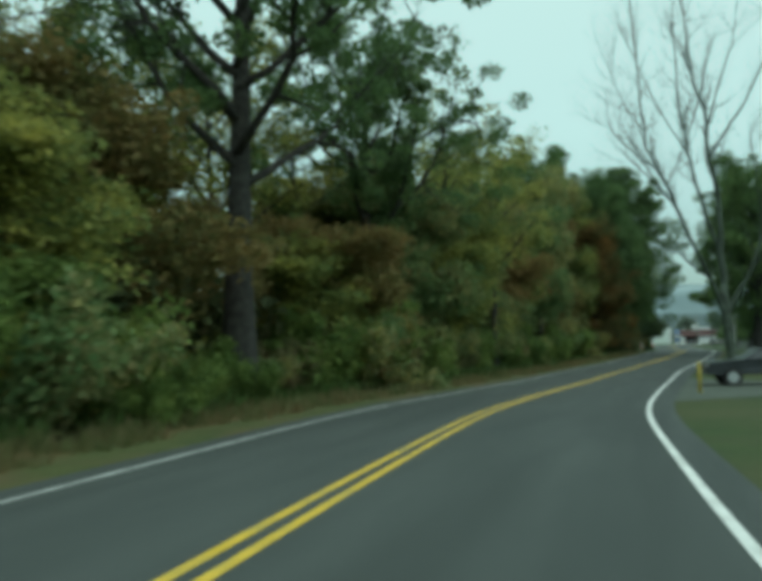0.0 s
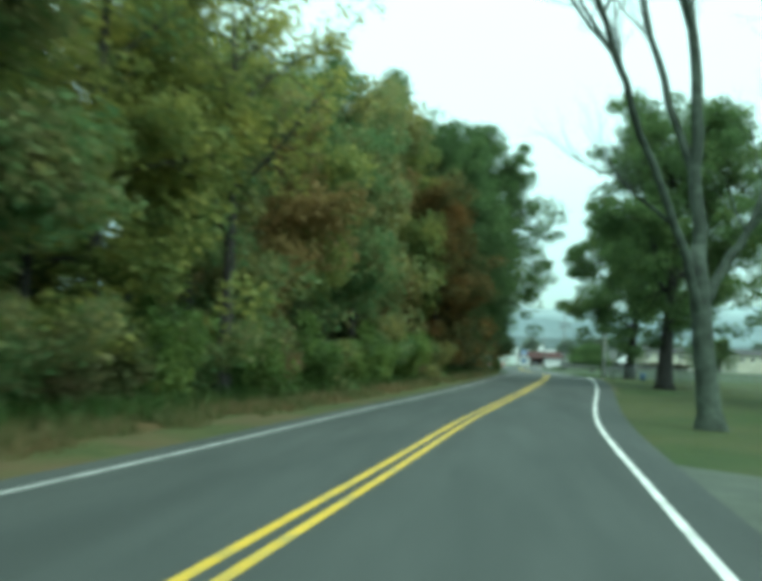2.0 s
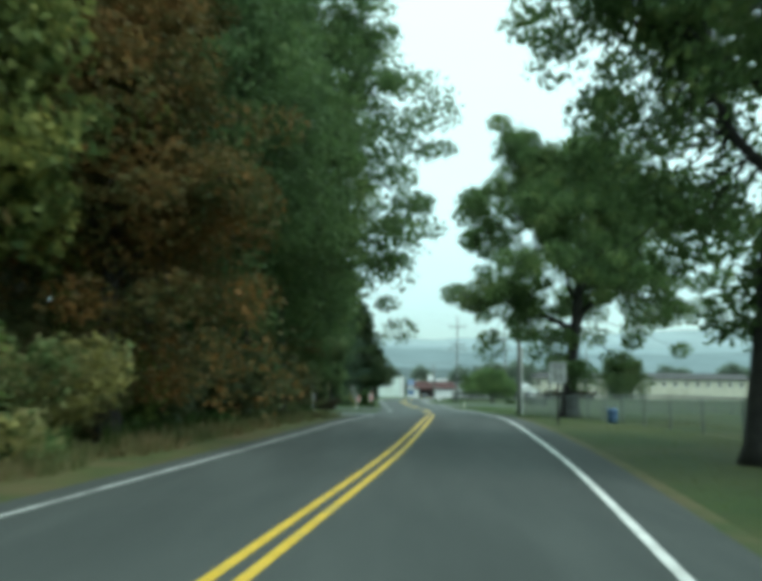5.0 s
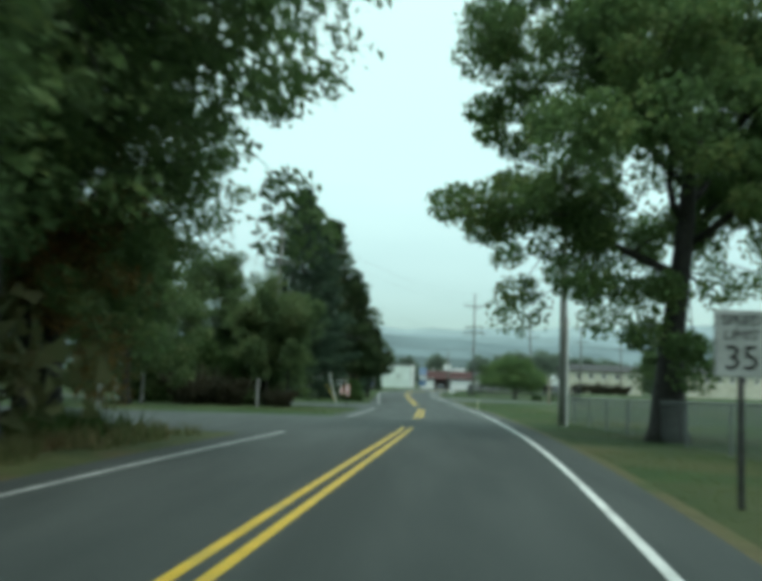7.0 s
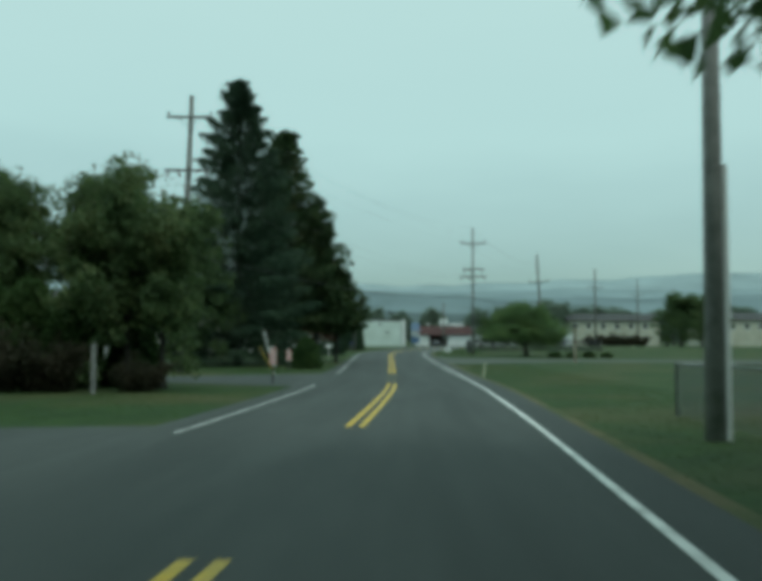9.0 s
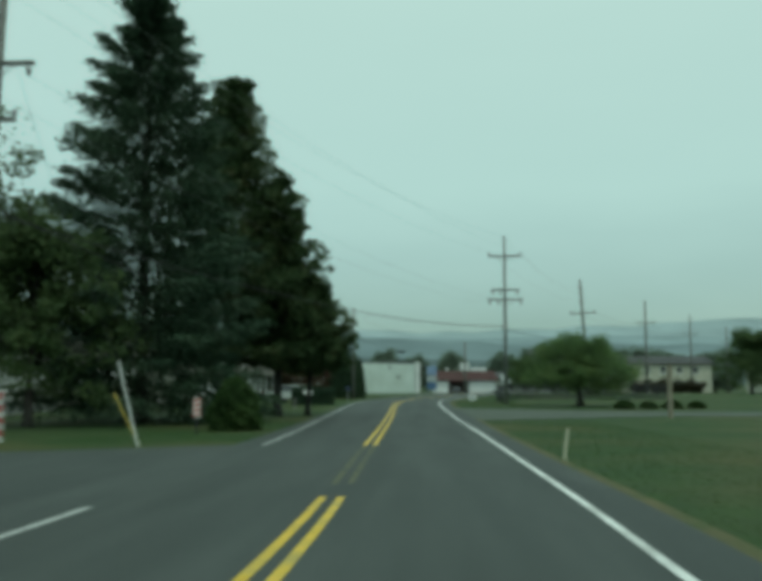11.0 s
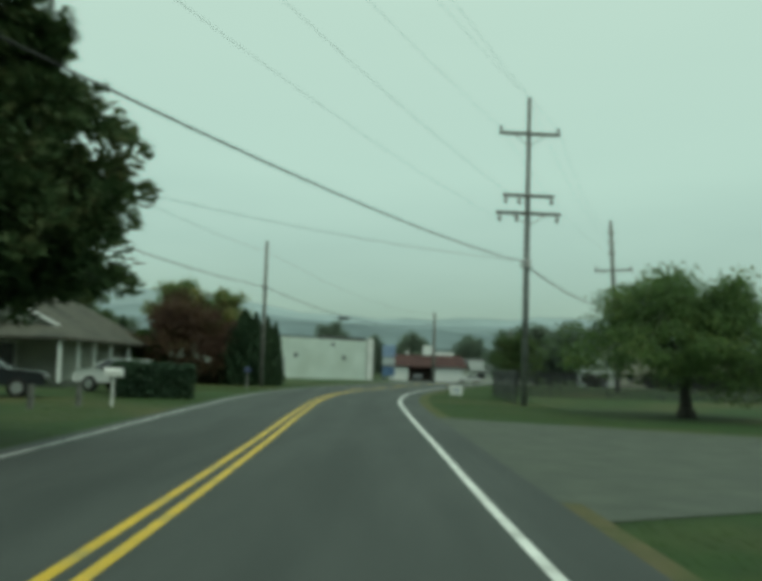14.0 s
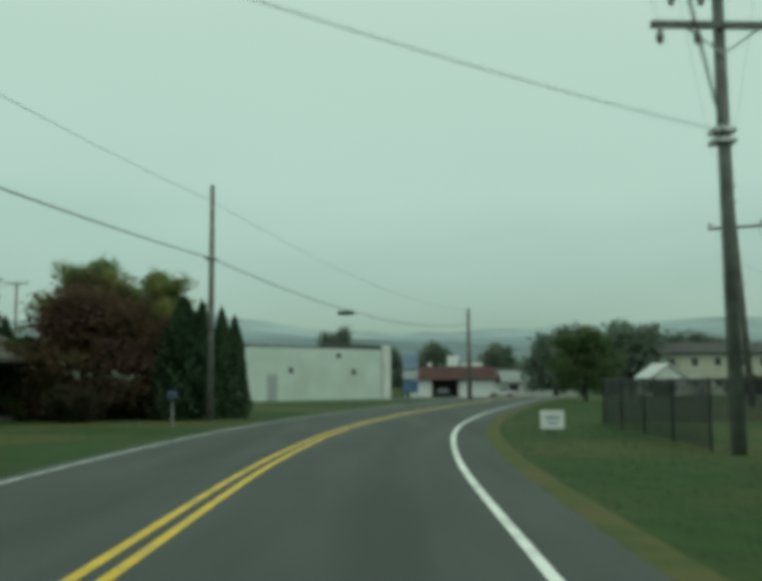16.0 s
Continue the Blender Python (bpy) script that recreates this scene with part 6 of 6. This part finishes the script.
box_hedge(-7.7, 65.8, -5.05, 66.5, 1.7, 1.18, "dark clipped box hedge beside the road")
L_DULL = foliage("dull_brown_leaves", [(0.035, 0.045, 0.026), (0.049, 0.051, 0.030), (0.062, 0.056, 0.034), (0.070, 0.061, 0.038)])
low_bush = shrub("low_bush", 95, 1.5, 1.3, 3200, L_DULL, "low reddish-brown garden bush", 0.12, "garden bushes")
put(low_bush, -10.8, 7.0, 0, 1.15)
for bx, by, s in ((-12.8, 6.4, 1.25), (-7.9, 7.0, 0.7), (-9.6, 86.0, 0.9), (-12.5, 82.0, 0.8), (-9.0, 88.3, 1.05), (-7.9, 88.6, 0.95), (-11.3, 88.2, 1.0)):
    again(low_bush, bx, by, bx * 40 % 360, s)


def timber_post(x, y, h):
    root = thing("timber_post", x, y, gz(x, y), "short dark weathered timber post on the lawn", "post", "lawn posts")
    part("post", block(-0.07, 0.07, -0.07, 0.07, -0.15, h, 0.015), ARM_WOOD, root)
    part("cap", block(-0.085, 0.085, -0.085, 0.085, h, h + 0.03, 0.01), ARM_WOOD, root)
    return root


for bx, by, s in ((35.5, 142.0, 1.5), (38.5, 143.5, 1.7), (41.5, 144.0, 1.6), (46.0, 150.0, 1.5), (30.0, 150.0, 1.3)):
    again(low_bush, bx, by, bx * 70 % 360, s, "brown overgrown hedge bush before the beige building", s * 0.9)
timber_post(-7.5, 57.5, 0.62)
timber_post(-8.9, 55.5, 0.6)
timber_post(-6.9, 59.6, 0.6)

for bx, by, s in ((-11.2, 9.8, 1.15), (-12.9, 10.2, 1.3), (-14.7, 10.6, 1.35), (-16.6, 10.2, 1.3), (-9.2, 10.6, 0.9)):
    again(dark_bush, bx, by, bx * 40 % 360, s, "dark rounded bush under the lawn trees", s * 1.35)
for bx, by, s in ((14.2, 58.5, 0.62), (15.8, 58.8, 0.55), (17.4, 59.2, 0.6), (19.0, 59.5, 0.55)):
    again(dark_bush, bx, by, bx * 40 % 360, s, "low dark clipped bush in a garden row", s * 0.42)

# ---- grass and weeds along the edges ----


def tufts(name, spots, h0, h1, material, label, seed):
    """Single blades, three corners each, bent from the upright."""
    rng = np.random.default_rng(seed)
    p = np.asarray(spots, float)
    n = len(p)
    h = rng.uniform(h0, h1, (n, 1))
    lean = rng.normal(0, 0.35, (n, 3)) * h
    lean[:, 2] = 0
    a = rng.uniform(0, 6.283, n)
    side = np.stack([np.cos(a), np.sin(a), 0 * a], 1) * (0.012 + 0.05 * h)
    tip = p + lean + np.concatenate([np.zeros((n, 2)), h], 1)
    verts = np.stack([p - side, p + side, tip], 1).reshape(-1, 3)
    faces = np.arange(3 * n).reshape(-1, 3)
    me = bpy.data.meshes.new(name)
    me.vertices.add(3 * n)
    me.vertices.foreach_set("co", verts.ravel())
    me.loops.add(3 * n)
    me.loops.foreach_set("vertex_index", faces.ravel())
    me.polygons.add(n)
    me.polygons.foreach_set("loop_start", np.arange(0, 3 * n, 3))
    me.update(calc_edges=True)
    me.materials.append(material)
    return tagged(new(name, me), label, "grass", kind="stuff")


def scatter(rng, n, y0, y1, o0, o1, side, skip=(), tall=False):
    ys = rng.uniform(y0, y1, n)
    o = o0 + (o1 - o0) * rng.uniform(0, 1, n) ** 0.8
    xs = cx(ys) + (-(left_w(ys) + o) if side < 0 else right_w(ys) + o)
    clump_ = np.array([noise.noise((float(a) * 0.9, float(b) * 0.5, 3.0)) for a, b in zip(xs, ys)])
    keep = clump_ > (-0.15 if tall else -2)
    for a, b in skip:
        keep &= (ys < a) | (ys > b)
    return np.stack([xs, ys, rise(ys) - 0.04], 1)[keep]


rg = np.random.default_rng(5)
L_DRY = foliage("dry_grass_blades", [(0.09, 0.13, 0.036), (0.12, 0.15, 0.045), (0.16, 0.16, 0.06)], glow=0.25)
L_GRASS = foliage("grass_blades", [(0.04, 0.085, 0.018), (0.05, 0.095, 0.021), (0.06, 0.105, 0.026), (0.08, 0.105, 0.034)], glow=0.25)
tufts("weeds", scatter(rg, 42000, -126, -24, 1.3, 4.2, -1, tall=True), 0.10, 0.42, L_WEED, "ragged weeds and fallen leaves along the wood edge", 6)
tufts("grass", scatter(rg, 26000, -126, -24, 2.6, 5.0, -1, tall=True), 0.2, 0.7, L_GRASS, "tall green grass at the foot of the wood", 7)
tufts("grass", scatter(rg, 30000, -86, -24, 0.8, 8.0, 1), 0.010, 0.03, L_DRY, "thin yellowing grass beside the road", 11)
tufts("grass", scatter(rg, 24000, -22, 42, 0.95, 6.0, 1), 0.012, 0.035, L_GRASS, "short mown grass beside the road", 8)
tufts("grass", scatter(rg, 16000, 58, 110, 0.95, 6.0, 1), 0.012, 0.035, L_GRASS, "short mown grass on the inside of the bend", 9)
tufts("grass", scatter(rg, 30000, -5, 95, 0.6, 6.0, -1, ((10, 25.5), (69, 75))), 0.012, 0.035, L_GRASS, "short rough grass on the verge", 10)
